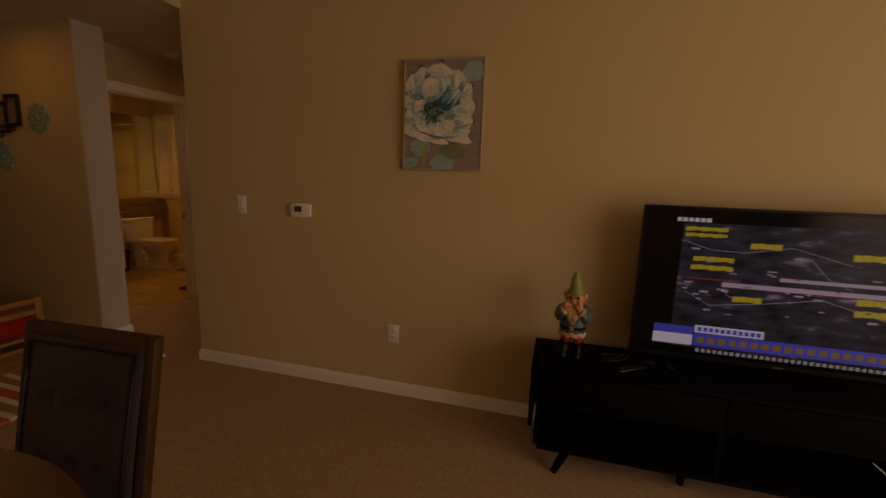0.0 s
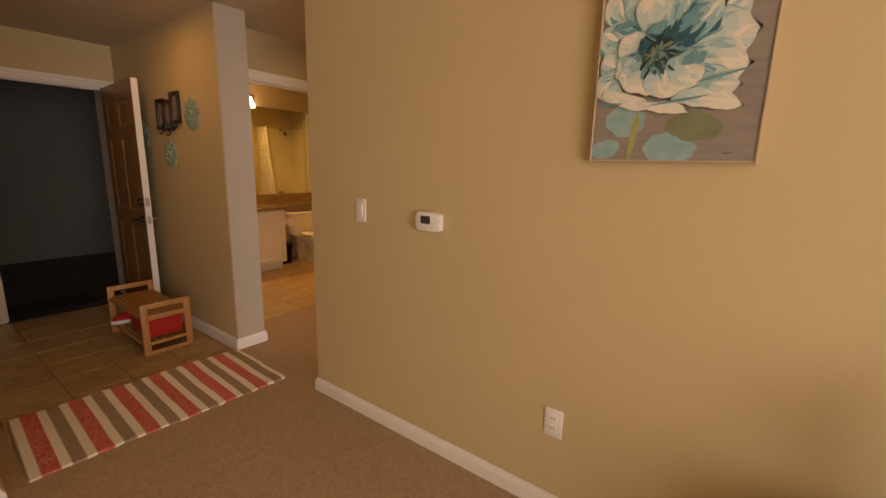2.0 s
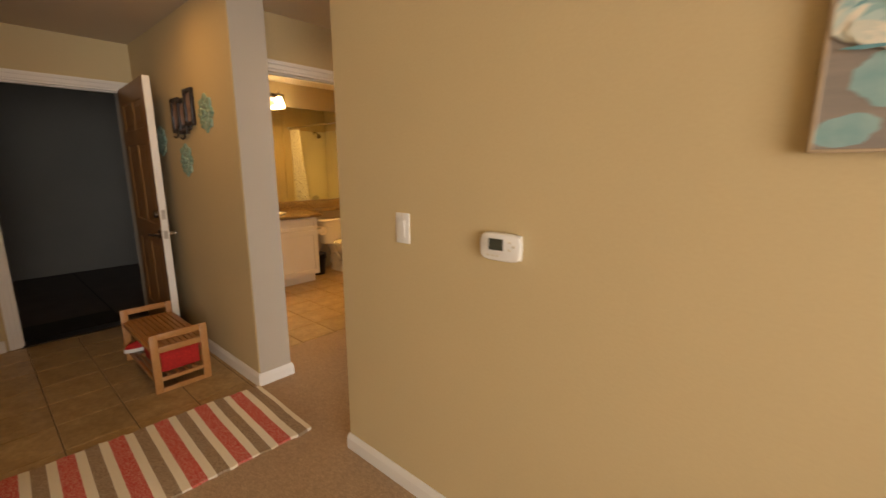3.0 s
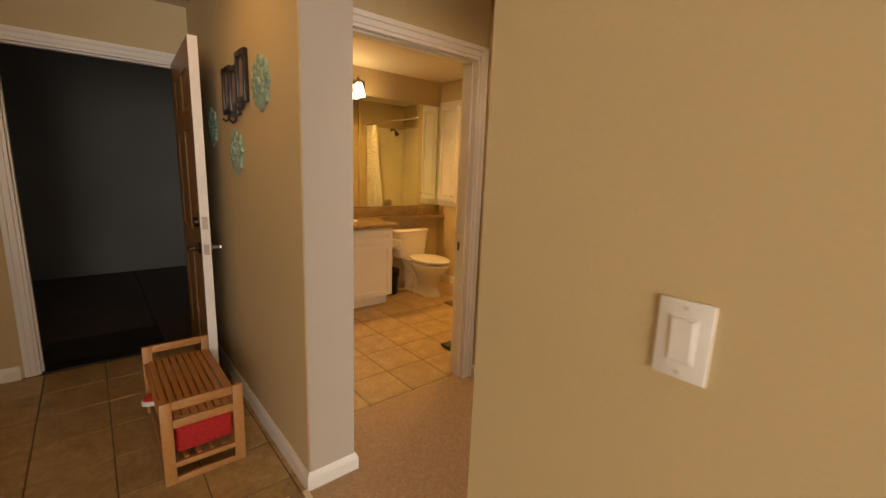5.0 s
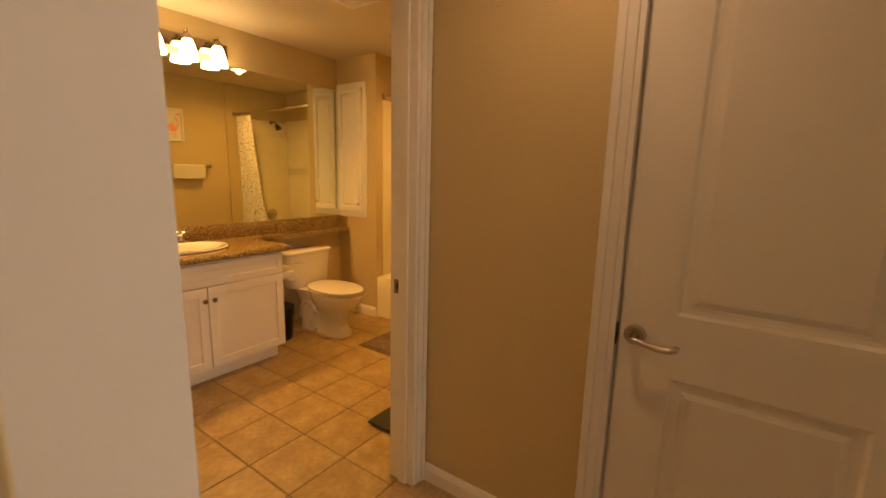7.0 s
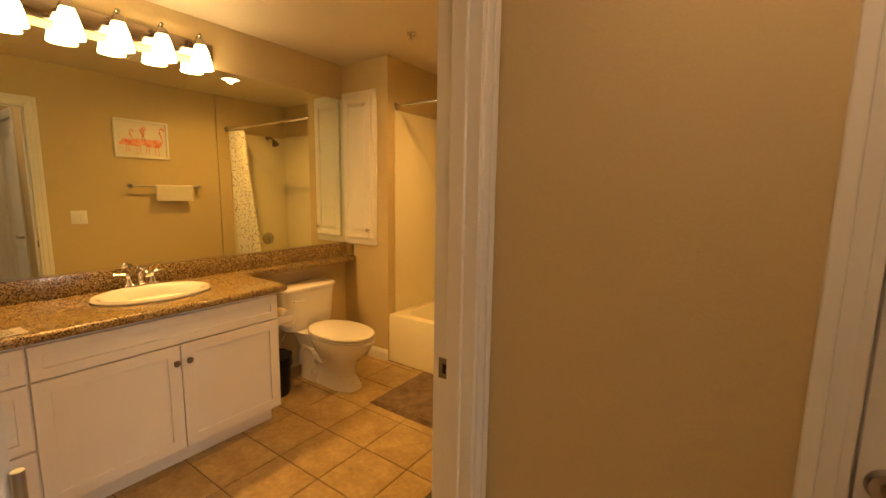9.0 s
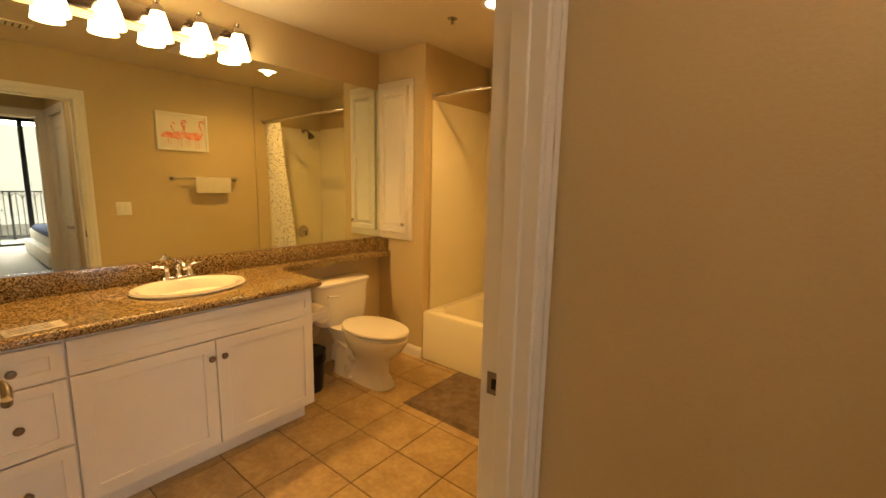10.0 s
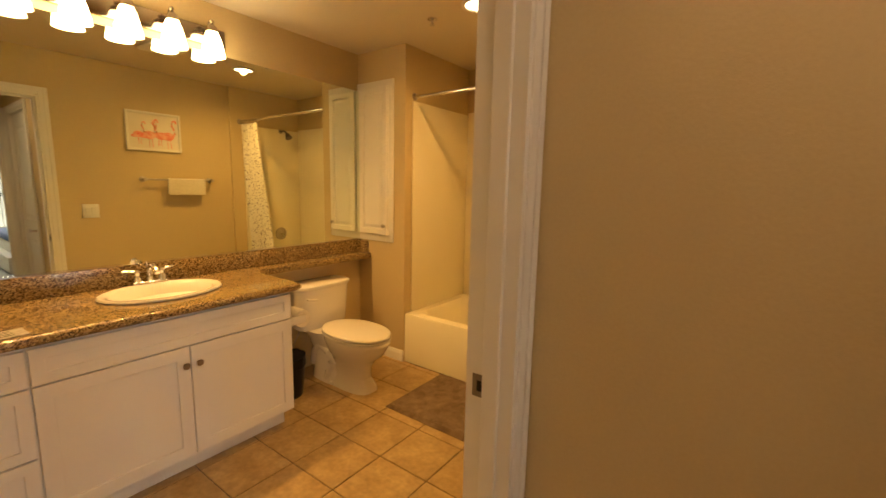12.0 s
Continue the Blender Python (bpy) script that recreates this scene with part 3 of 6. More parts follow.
# bathroom door, folded back against the side wall
bd = thing("door_bath", pose(-3.705, 2.838, 0.012, 0, 0, 180), "open white two-panel bathroom door", "door")
part("leaf", panel_door(nb(), 0.868, 2.015, 0.035, [(0.165, 0.71, 0.17, 0.755), (0.165, 0.71, 0.955, 1.885)]), DOORW, bd, smooth=False)
lever(bd, 0.80, 0.0, 0.90, -1, -1, KNOB)
for hz in (0.2, 1.0, 1.8):
    part("hinge", cyl(nb(), (-0.006, -0.004, hz - 0.045), (-0.006, -0.004, hz + 0.045), 0.007, n=10), NICKEL, bd)
# front door, folded back against the entry wall
fd = thing("door_front", pose(-5.195, 2.405, 0.012, 0, 0, -3), "open oak-stained six-panel front door with a pale edge", "door")
pn = [(0.13, 0.42, 0.22, 0.80), (0.49, 0.78, 0.22, 0.80), (0.13, 0.42, 0.95, 1.55), (0.49, 0.78, 0.95, 1.55), (0.13, 0.42, 1.66, 1.87), (0.49, 0.78, 1.66, 1.87)]
bm = nb()
panel_door(bm, 0.905, 2.005, 0.045, pn, 0.018, 0.006)
for v in bm.verts:
    v.co.y -= 0.045
part("leaf", bm, OAK, fd, smooth=False)
part("edge_strip", bx(0.905, 0.9075, -0.0455, 0.0005, 0, 2.005), TRIM, fd, "cream painted door edge")
lever(fd, 0.842, -0.045, 0.885, -1, -1, BRONZE, curl=False)
lever(fd, 0.842, 0.0, 0.885, 1, -1, NICKEL, curl=False)
part("deadbolt", cyl(nb(), (0.842, -0.045, 1.035), (0.842, -0.068, 1.035), 0.030, 0.024, 24), BRONZE, fd)
part("bolt_plate", bx(0.9075, 0.9095, -0.036, -0.009, 1.00, 1.07), NICKEL, fd)
part("latch_plate", bx(0.9075, 0.9095, -0.036, -0.009, 0.855, 0.915), NICKEL, fd)
part("peephole", cyl(nb(), (0.455, -0.045, 1.50), (0.455, -0.050, 1.50), 0.009, n=12), BRONZE, fd)
# strike plate of the bathroom doorway
sp = thing("strike_plate", (-3.655, 3.678, 0.90), "antique nickel strike plate in the door jamb", "strike plate")
part("plate", bx(-0.022, 0.022, -0.0025, 0.0, -0.03, 0.03, 0.001, 1), KNOB, sp)
part("hole", bx(-0.008, 0.010, -0.0032, -0.0024, -0.014, 0.014), BLACK, sp)


# ---- wall fittings ----
def wall_plate(name, m, w, h, kind, label, category):
    """Local x runs along the wall, y out of it, z up."""
    root = thing(name, m, label, category)
    part("plate", bx(-w / 2, w / 2, 0, 0.007, -h / 2, h / 2, 0.003, 2), PLASTIC, root)
    n = 2 if kind == "double" else 1
    for i in range(n):
        cx = 0 if n == 1 else (-0.023 + 0.046 * i)
        if kind in ("rocker", "double"):
            part("rocker_frame", bx(cx - 0.0185, cx + 0.0185, 0.006, 0.0085, -0.035, 0.035, 0.001, 1), PLASTIC, root)
            rk = bx(cx - 0.0155, cx + 0.0155, 0.008, 0.012, -0.032, 0.032, 0.0015, 1)
            bmesh.ops.rotate(rk, verts=rk.verts, cent=(cx, 0.009, 0), matrix=Matrix.Rotation(radians(-4), 3, "X"))
            part("rocker", rk, PLASTIC, root)
        if kind == "outlet":
            for s in (-1, 1):
                o = part("socket", bx(-0.016, 0.016, 0.006, 0.010, s * 0.021 - 0.014, s * 0.021 + 0.014, 0.004, 2), PLASTIC, root)
                for dx in (-0.006, 0.006):
                    part("slot", bx(dx - 0.0012, dx + 0.0012, 0.0100, 0.0106, s * 0.021 - 0.004, s * 0.021 + 0.005), BLACK, o)
    for s in (-1, 1):
        if kind != "outlet":
            for i in range(n):
                cx = 0 if n == 1 else (-0.023 + 0.046 * i)
                part("screw", cyl(nb(), (cx, 0.0065, s * 0.048), (cx, 0.0082, s * 0.048), 0.0035, n=10), CREAMBEIGE, root)
    return root


wall_plate("light_switch", pose(-1.886, TV_Y, 1.165, 0, 0, 180), 0.074, 0.118, "rocker", "white rocker light switch on the tan wall", "light switch")
wall_plate("wall_outlet", pose(-0.788, TV_Y, 0.408, 0, 0, 180), 0.074, 0.118, "outlet", "white duplex power outlet low on the wall", "outlet")
wall_plate("light_switch", pose(-5.20, 1.335, 1.17, 0, 0, -90), 0.116, 0.118, "double", "white double light switch beside the front door", "light switch")
wall_plate("light_switch", pose(BATH_IN, 3.955, 1.115, 0, 0, 90), 0.116, 0.118, "double", "white double light switch on the bathroom wall", "light switch")

th = thing("thermostat", pose(-1.425, TV_Y, 1.152, 0, 0, 180), "white digital thermostat with a grey display", "thermostat")
part("base", bx(-0.068, 0.068, 0, 0.012, -0.040, 0.040, 0.005), PLASTIC, th)
bm = nb()
loft(bm, [[(0.076 * s * math.copysign(abs(math.cos(a)) ** 0.45, math.cos(a)), yy, 0.045 * s * math.copysign(abs(math.sin(a)) ** 0.55, math.sin(a))) for a in np.linspace(0, 2 * math.pi, 40, endpoint=False)] for yy, s in ((0.010, 0.97), (0.022, 1.0), (0.028, 0.97), (0.031, 0.90))])
part("body", bm, PLASTIC, th)
part("display", bx(-0.016, 0.038, 0.0305, 0.0320, -0.010, 0.026, 0.002, 1), LCD, th)
for bx_, bz in ((-0.040, 0.019), (-0.054, 0.007), (-0.040, -0.005)):
    part("button", bx(bx_ - 0.006, bx_ + 0.006, 0.0305, 0.0335, bz - 0.0035, bz + 0.0035, 0.0015, 1), CREAMBEIGE, th)
for bx_ in (0.040, 0.022, 0.004):
    part("button", bx(bx_ - 0.006, bx_ + 0.006, 0.0300, 0.0330, -0.031, -0.025, 0.0015, 1), CREAMBEIGE, th)

kp = thing("alarm_keypad", pose(-5.20, 1.332, 1.30, 0, 0, -90), "cream alarm keypad with a small display by the front door", "keypad")
part("body", bx(-0.09, 0.09, 0, 0.028, -0.052, 0.052, 0.006), CREAMBEIGE, kp)
part("cover", bx(-0.088, 0.030, 0.026, 0.031, -0.05, 0.022, 0.003), CREAMBEIGE, kp)
part("display", bx(-0.08, 0.028, 0.0275, 0.0295, 0.028, 0.046), PLASTIC, kp, "pale display strip")
for i in range(3):
    for j in range(4):
        part("key", bx(0.040 + 0.015 * i, 0.051 + 0.015 * i, 0.0275, 0.031, 0.012 + 0.009 * j, 0.018 + 0.009 * j, 0.001, 1), LCD, kp)

sd = thing("smoke_detector", (-3.27, 3.30, LOW), "round white smoke detector on the hall ceiling", "smoke detector")
part("body", lathe(nb(), [(0.001, -0.036), (0.045, -0.036), (0.060, -0.026), (0.064, -0.008), (0.066, 0.0)], n=32), PLASTIC, sd)


def downlight(x, y, z, label):
    d = thing("downlight", (x, y, z), label, "ceiling light", "recessed downlights")
    bm = nb()
    lathe(bm, [(0.072, 0.0), (0.095, 0.0), (0.097, -0.006), (0.074, -0.009), (0.070, -0.004)], n=36)
    part("ring", bm, TRIM, d)
    part("lens", cyl(nb(), (0, 0, -0.004), (0, 0, -0.001), 0.071, n=36), DOWNGLOW, d, "lit warm lens")
    return d


downlight(-3.64, 1.93, LOW - 0.001, "lit recessed downlight in the entry ceiling")
# the hall fitting is invented to carry the fill lamp
downlight(-2.95, 3.31, LOW - 0.001, "lit recessed fill light added in the hall ceiling")
downlight(-4.50, 4.95, LOW - 0.001, "lit recessed downlight in the bathroom ceiling")

vent = thing("ceiling_vent", (-4.56, 4.28, LOW), "white exhaust fan grille on the bathroom ceiling", "vent")
part("cover", bx(-0.13, 0.13, -0.13, 0.13, -0.022, 0, 0.012, 3), TRIM, vent)
for i in range(5):
    part("slat", bx(-0.10, 0.10, -0.085 + 0.04 * i, -0.070 + 0.04 * i, -0.026, -0.021), TRIM, vent)
reg = thing("ceiling_vent", (-4.22, 3.25, LOW), "slotted white air register on the bathroom ceiling", "vent")
part("frame", bx(-0.06, 0.06, -0.16, 0.16, -0.008, 0, 0.003), TRIM, reg)
for i in range(9):
    part("slat", bx(-0.045, 0.045, -0.142 + 0.034 * i, -0.136 + 0.034 * i, -0.014, -0.0085), LCD, reg)
spk = thing("sprinkler", (-4.84, 4.97, LOW), "small chrome fire sprinkler on the ceiling", "sprinkler")
part("rose", lathe(nb(), [(0.03, 0), (0.03, -0.006), (0.014, -0.012)], n=20), CHROME, spk)
part("head", lathe(nb(), [(0.006, -0.01), (0.006, -0.034), (0.016, -0.036), (0.016, -0.039)], n=16), NICKEL, spk)


# ---- entry: bench, rug, wall decorations ----
def shoe_bench():
    L, W = 0.715, 0.325
    b = thing("shoe_bench", (-4.33, 1.995, 0.0), "small slatted bamboo shoe bench with raised handles", "bench")
    for x in (0.0, L - 0.022):
        for y in (0.0, W - 0.045):
            part("leg", bx(x, x + 0.022, y, y + 0.045, 0, 0.385, 0.004), BAMBOO, b)
        part("handle_rail", bx(x + 0.001, x + 0.021, 0.045, W - 0.045, 0.345, 0.385, 0.004), BAMBOO, b)
        part("end_rail", bx(x + 0.001, x + 0.021, 0.045, W - 0.045, 0.262, 0.300, 0.003), BAMBOO, b)
        part("foot_rail", bx(x + 0.001, x + 0.021, 0.045, W - 0.045, 0.0, 0.030, 0.003), BAMBOO, b)
        part("shelf_rail", bx(x + 0.001, x + 0.021, 0.045, W - 0.045, 0.075, 0.100, 0.003), BAMBOO, b)
    for y in (0.004, W - 0.022):
        part("side_rail", bx(0.022, L - 0.022, y, y + 0.018, 0.270, 0.295, 0.003), BAMBOO, b)
        part("side_rail", bx(0.022, L - 0.022, y, y + 0.018, 0.075, 0.100, 0.003), BAMBOO, b)
    n = 9
    for i in range(n):
        y = 0.026 + i * (W - 0.052 - 0.020) / (n - 1)
        part("slat", bx(0.020, L - 0.020, y - 0.002, y + 0.0235, 0.290, 0.302, 0.002, 1), BAMBOO, b)
    for i in range(6):
        y = 0.03 + i * (W - 0.06 - 0.018) / 5
        part("slat", bx(0.020, L - 0.020, y, y + 0.018, 0.096, 0.106, 0.002, 1), BAMBOO, b)
    return b


shoe_bench()
bk = thing("fabric_box", (-3.86, 2.165, 0.107), "red patterned fabric box on the bench shelf", "box")
part("body", bx(-0.19, 0.19, -0.115, 0.115, 0, 0.125, 0.015, 3), REDCLOTH, bk)
part("lid", bx(-0.194, 0.194, -0.119, 0.119, 0.110, 0.138, 0.012, 3), REDCLOTH, bk)
for j, (sx, sy) in enumerate(((-4.20, 2.09), (-4.19, 2.20))):
    shoe = thing("shoe", pose(sx, sy, 0.107, 0, 0, -94 + 5 * j), "red canvas shoe with a white rubber sole", "shoe", "shoes on the bench")
    bm = nb()
    loft(bm, [oval(0.0, 0, z, 0.125, 0.042, 24, 2.4) for z in (0.0, 0.012, 0.026)])
    part("sole", bm, PLASTIC, shoe, "white rubber sole")
    bm = nb()
    loft(bm, [oval(0, 0, 0.026, 0.119, 0.038, 24, 2.4), oval(-0.008, 0, 0.05, 0.105, 0.036, 24), oval(-0.04, 0, 0.075, 0.066, 0.030, 24), oval(-0.055, 0, 0.095, 0.048, 0.026, 24)])
    part("upper", bm, REDCLOTH, shoe)


def striped_rug():
    r = thing("striped_rug", pose(-2.925, 1.845, 0.007, 0, 0, -2.2), "cotton rug with coral, taupe and cream stripes", "rug")
    w, length = 0.655, 1.215
    seq, y = [], 0.0
    order = [(RUGCREAM, 0.026)] + [(RUGTAUPE, 0.054), (RUGCREAM, 0.038), (RUGRED, 0.067), (RUGCREAM, 0.038)] * 6 + [(RUGTAUPE, 0.054), (RUGCREAM, 0.026)]
    for mat, d in order:
        seq.append((mat, y, min(y + d, length)))
        y += d
    for mat, a, b in seq:
        if b <= a:
            continue
        bm = nb()
        n, k = 26, max(2, int((b - a) / 0.012))
        grid = {}
        for i in range(n + 1):
            for j in range(k + 1):
                u, v = -w / 2 + w * i / n, length / 2 - (a + (b - a) * j / k)
                edge = 0.011 * noise.noise((v * 22, 3.1 if i == 0 else 7.7, 0)) if i in (0, n) else 0
                z = 0.012 + 0.007 * noise.noise((u * 5, v * 7, 1.3)) + 0.002 * noise.noise((u * 25, v * 30, 4))
                grid[i, j] = bm.verts.new((u + edge, v, z))
        for i in range(n):
            for j in range(k):
                bm.faces.new((grid[i, j], grid[i + 1, j], grid[i + 1, j + 1], grid[i, j + 1]))
        res = bmesh.ops.extrude_face_region(bm, geom=bm.faces[:])
        for v in res["geom"]:
            if isinstance(v, bmesh.types.BMVert):
                v.co.z = 0.0005
        part("stripe", bm, mat, r)
    return r


striped_rug()


def medallion(x, z, r):
    """A pierced verdigris metal flower."""
    m = thing("wall_medallion", pose(x, ENTRY_Y, z, 90, 0, 0), "pierced verdigris metal medallion on the wall", "wall decoration", "wall medallions")
    bm = nb()
    n = 96
    outer = [(r * (0.80 + 0.20 * abs(math.cos(4 * a)) ** 1.3 + 0.03 * math.cos(24 * a)), a) for a in np.linspace(0, 2 * math.pi, n, endpoint=False)]
    rings = []
    for f, h in ((1.0, 0.004), (0.97, 0.012), (0.80, 0.016), (0.62, 0.012), (0.58, 0.018), (0.46, 0.020)):
        rings.append([bm.verts.new((q * f * math.cos(a), q * f * math.sin(a), h + 0.003 * math.sin(16 * a) * f)) for q, a in outer])
    for a_, b_ in zip(rings, rings[1:]):
        for i in range(n):
            bm.faces.new((a_[i], a_[(i + 1) % n], b_[(i + 1) % n], b_[i]))
    back = [bm.verts.new((q * math.cos(a), q * math.sin(a), 0.001)) for q, a in outer]
    inner = [bm.verts.new((q * 0.46 * math.cos(a), q * 0.46 * math.sin(a), 0.001)) for q, a in outer]
    for i in range(n):
        j = (i + 1) % n
        bm.faces.new((back[i], back[j], rings[0][j], rings[0][i]))
        bm.faces.new((rings[-1][i], rings[-1][j], inner[j], inner[i]))
        bm.faces.new((inner[i], inner[j], back[j], back[i]))
    part("ring", bm, TEAL, m)
    part("hub", lathe(nb(), [(0.001, 0.026), (0.018, 0.024), (0.026, 0.012), (0.030, 0.002)], n=24), TEAL, m)
    for i in range(8):
        a = math.pi / 8 + i * math.pi / 4
        part("petal", ball(nb(), (0.040 * math.cos(a) * r / 0.11, 0.040 * math.sin(a) * r / 0.11, 0.010), 0.016, 0.016, 0.008, 10), TEAL, m)
    return m


medallion(-3.655, 1.727, 0.118)
medallion(-4.09, 1.440, 0.115)
medallion(-4.60, 1.590, 0.115)

pf = thing("photo_frame", (-4.045, ENTRY_Y, 1.765), "dark triple photo frame with coat hooks below", "photo frame")
for i, (dx, dz) in enumerate(((-0.135, -0.015), (0.0, -0.03), (0.135, 0.02))):
    fr = nb()
    w, h, t = 0.048, 0.092, 0.026
    for a, b, c, d in ((-w - t, -w, -h - t, h + t), (w, w + t, -h - t, h + t), (-w, w, h, h + t), (-w, w, -h - t, -h)):
        box(fr, dx + a, dx + b, -0.024, -0.002, dz + c, dz + d, 0.003)
    f = part("frame", fr, FRAMEDARK, pf)
    part("photo", bx(dx - w, dx + w, -0.010, -0.004, dz - h, dz + h), PHOTO, f, "faded photo print")
    hk = nb()
    tube(hk, [(dx, -0.012, dz - h - 0.01), (dx, -0.014, dz - h - 0.05), (dx, -0.028, dz - h - 0.062), (dx, -0.042, dz - h - 0.05)], 0.006, 8)
    part("hook", hk, FRAMEDARK, f)
part("connector", bx(-0.14, 0.14, -0.016, -0.006, -0.11, -0.085), FRAMEDARK, pf)


# ---- bathroom ----
VX = -5.165           # face of the vanity doors


def shaker(bm, y0, y1, z0, z1, x, rail=0.055, t=0.018):
    """A framed panel facing +x whose face lies at x, in one skin."""
    def ring(depth, inset):
        return [bm.verts.new((x - depth, y, z)) for y, z in ((y0 + inset, z0 + inset), (y1 - inset, z0 + inset), (y1 - inset, z1 - inset), (y0 + inset, z1 - inset))]

    rings = [ring(t, 0), ring(0.0015, 0), ring(0, 0.0015), ring(0, rail - 0.0015), ring(0.0015, rail), ring(0.0075, rail + 0.0005)]
    for a, b in zip(rings, rings[1:]):
        for k in range(4):
            bm.faces.new((a[k], a[(k + 1) % 4], b[(k + 1) % 4], b[k]))
    bm.faces.new(rings[0])
    bm.faces.new(rings[-1])
    return bm


def knob(parent, x, y, z, axis="x"):
    bm = nb()
    lathe(bm, [(0.008, 0), (0.006, 0.010), (0.013, 0.016), (0.016, 0.021), (0.012, 0.027), (0.001, 0.029)], n=20)
    m = Matrix.Translation((x, y, z)) @ (Matrix.Rotation(radians(90), 4, "Y") if axis == "x" else Matrix.Rotation(radians(90), 4, "X"))
    bmesh.ops.transform(bm, matrix=m, verts=bm.verts)
    return part("knob", bm, KNOB if axis == "x" else NICKEL, parent, "dark nickel knob")


van = thing("vanity_cabinet", (0, 0, 0), "white shaker bathroom vanity with drawers and doors", "cabinet")
part("body", bx(-5.768, VX - 0.019, 2.752, 4.152, 0.10, 0.80), CABINET, van, smooth=False)
part("toe_kick", bx(-5.768, -5.24, 2.752, 4.130, 0.002, 0.10), CABINET, van, smooth=False)
for z0, z1, kz in ((0.648, 0.784, 0.712), (0.374, 0.640, 0.500), (0.106, 0.366, 0.238)):
    d = part("drawer", shaker(nb(), 2.80, 3.089, z0, z1, VX, 0.042), CABINET, van, smooth=False)
    knob(d, VX - 0.001, 2.945, kz)
part("false_front", shaker(nb(), 3.097, 4.150, 0.648, 0.784, VX, 0.042), CABINET, van, smooth=False)
for y0, y1, ky in ((3.097, 3.620, 3.597), (3.625, 4.150, 3.655)):
    d = part("door", shaker(nb(), y0, y1, 0.106, 0.640, VX), CABINET, van, smooth=False)
    knob(d, VX - 0.001, ky, 0.556)

# the worktop runs on as a shallow shelf over the toilet tank
top = thing("countertop", (0, 0, 0), "speckled brown granite vanity top with a narrow shelf", "countertop")
outline = [(-5.768, 2.752), (-5.150, 2.752), (-5.150, 4.175), (-5.158, 4.193), (-5.175, 4.200), (-5.545, 4.200)]
for a in np.linspace(0, 1, 8):
    outline.append((-5.545 - 0.085 * math.sin(a * math.pi / 2), 4.200 + 0.115 * (1 - math.cos(a * math.pi / 2))))
outline += [(-5.632, 5.213), (-5.768, 5.213)]
bm = nb()
sink_c, sink_rx, sink_ry = (-5.475, 3.645), 0.175, 0.235
SY0, SY1 = 3.36, 3.93
box(bm, -5.768, -5.150, 2.752, SY0, 0.800, 0.840)
side = [p for p in outline if p[1] > SY1]
loft(bm, [[(-5.150, SY1, z), *[(x, y, z) for x, y in side], (-5.768, SY1, z)] for z in (0.800, 0.840)])
around = oval(*sink_c, 0.840, sink_rx, sink_ry, 48)
frame_pts = []
for x, y, z in around:
    dx, dy = x - sink_c[0], y - sink_c[1]
    k = min(((-5.150 if dx > 0 else -5.768) - sink_c[0]) / dx if abs(dx) > 1e-9 else 9e9, ((SY1 if dy > 0 else SY0) - sink_c[1]) / dy if abs(dy) > 1e-9 else 9e9)
    frame_pts.append((sink_c[0] + k * dx, sink_c[1] + k * dy, z))
r0, r1 = [bm.verts.new(p) for p in frame_pts], [bm.verts.new(p) for p in around]
for i in range(48):
    bm.faces.new((r0[i], r0[(i + 1) % 48], r1[(i + 1) % 48], r1[i]))
for cx_, cy_ in ((-5.150, SY0), (-5.150, SY1), (-5.768, SY0), (-5.768, SY1)):
    near_ = sorted(r0, key=lambda q: (q.co.x - cx_) ** 2 + (q.co.y - cy_) ** 2)
    ga = [q for q in near_[:6] if abs(q.co.x - cx_) < 1e-6][:1] + [q for q in near_[:6] if abs(q.co.y - cy_) < 1e-6][:1]
    if len(ga) == 2 and ga[0] is not ga[1]:
        bm.faces.new((ga[0], bm.verts.new((cx_, cy_, 0.840)), ga[1]))
box(bm, -5.160, -5.150, SY0, SY1, 0.800, 0.8395)
part("slab", bm, GRANITE, top, smooth=False)
part("backsplash", bx(-5.768, -5.738, 2.752, 5.213, 0.841, 0.950, 0.003), GRANITE, top)
part("side_splash", bx(-5.737, -5.655, 5.195, 5.213, 0.841, 0.935, 0.003), GRANITE, top)
bull = nb()
tube(bull, [(-5.150, 2.752, 0.820), (-5.150, 4.175, 0.820), (-5.157, 4.192, 0.820), (-5.175, 4.200, 0.820), (-5.545, 4.200, 0.820)], 0.0195, 14)
part("rounded_edge", bull, GRANITE, top)

sink = thing("sink", (*sink_c, 0.841), "white oval drop-in sink in the granite top", "sink")
bm = nb()
n = 48
prof = [(0.196, 0.258, 0.000), (0.205, 0.268, 0.006), (0.200, 0.262, 0.014), (0.182, 0.243, 0.015), (0.166, 0.226, 0.006), (0.150, 0.208, -0.030), (0.125, 0.175, -0.090), (0.080, 0.110, -0.130), (0.022, 0.022, -0.140)]
rings = [[bm.verts.new(p) for p in oval(-0.0 + 0.01 * (z < 0), 0, z, rx, ry, n)] for rx, ry, z in prof]
for a, b in zip(rings, rings[1:]):
    for i in range(n):
        bm.faces.new((a[i], a[(i + 1) % n], b[(i + 1) % n], b[i]))
bm.faces.new(rings[-1])
part("basin", bm, PORCELAIN, sink)
part("drain", cyl(nb(), (0.01, 0, -0.1395), (0.01, 0, -0.136), 0.022, n=20), CHROME, sink)

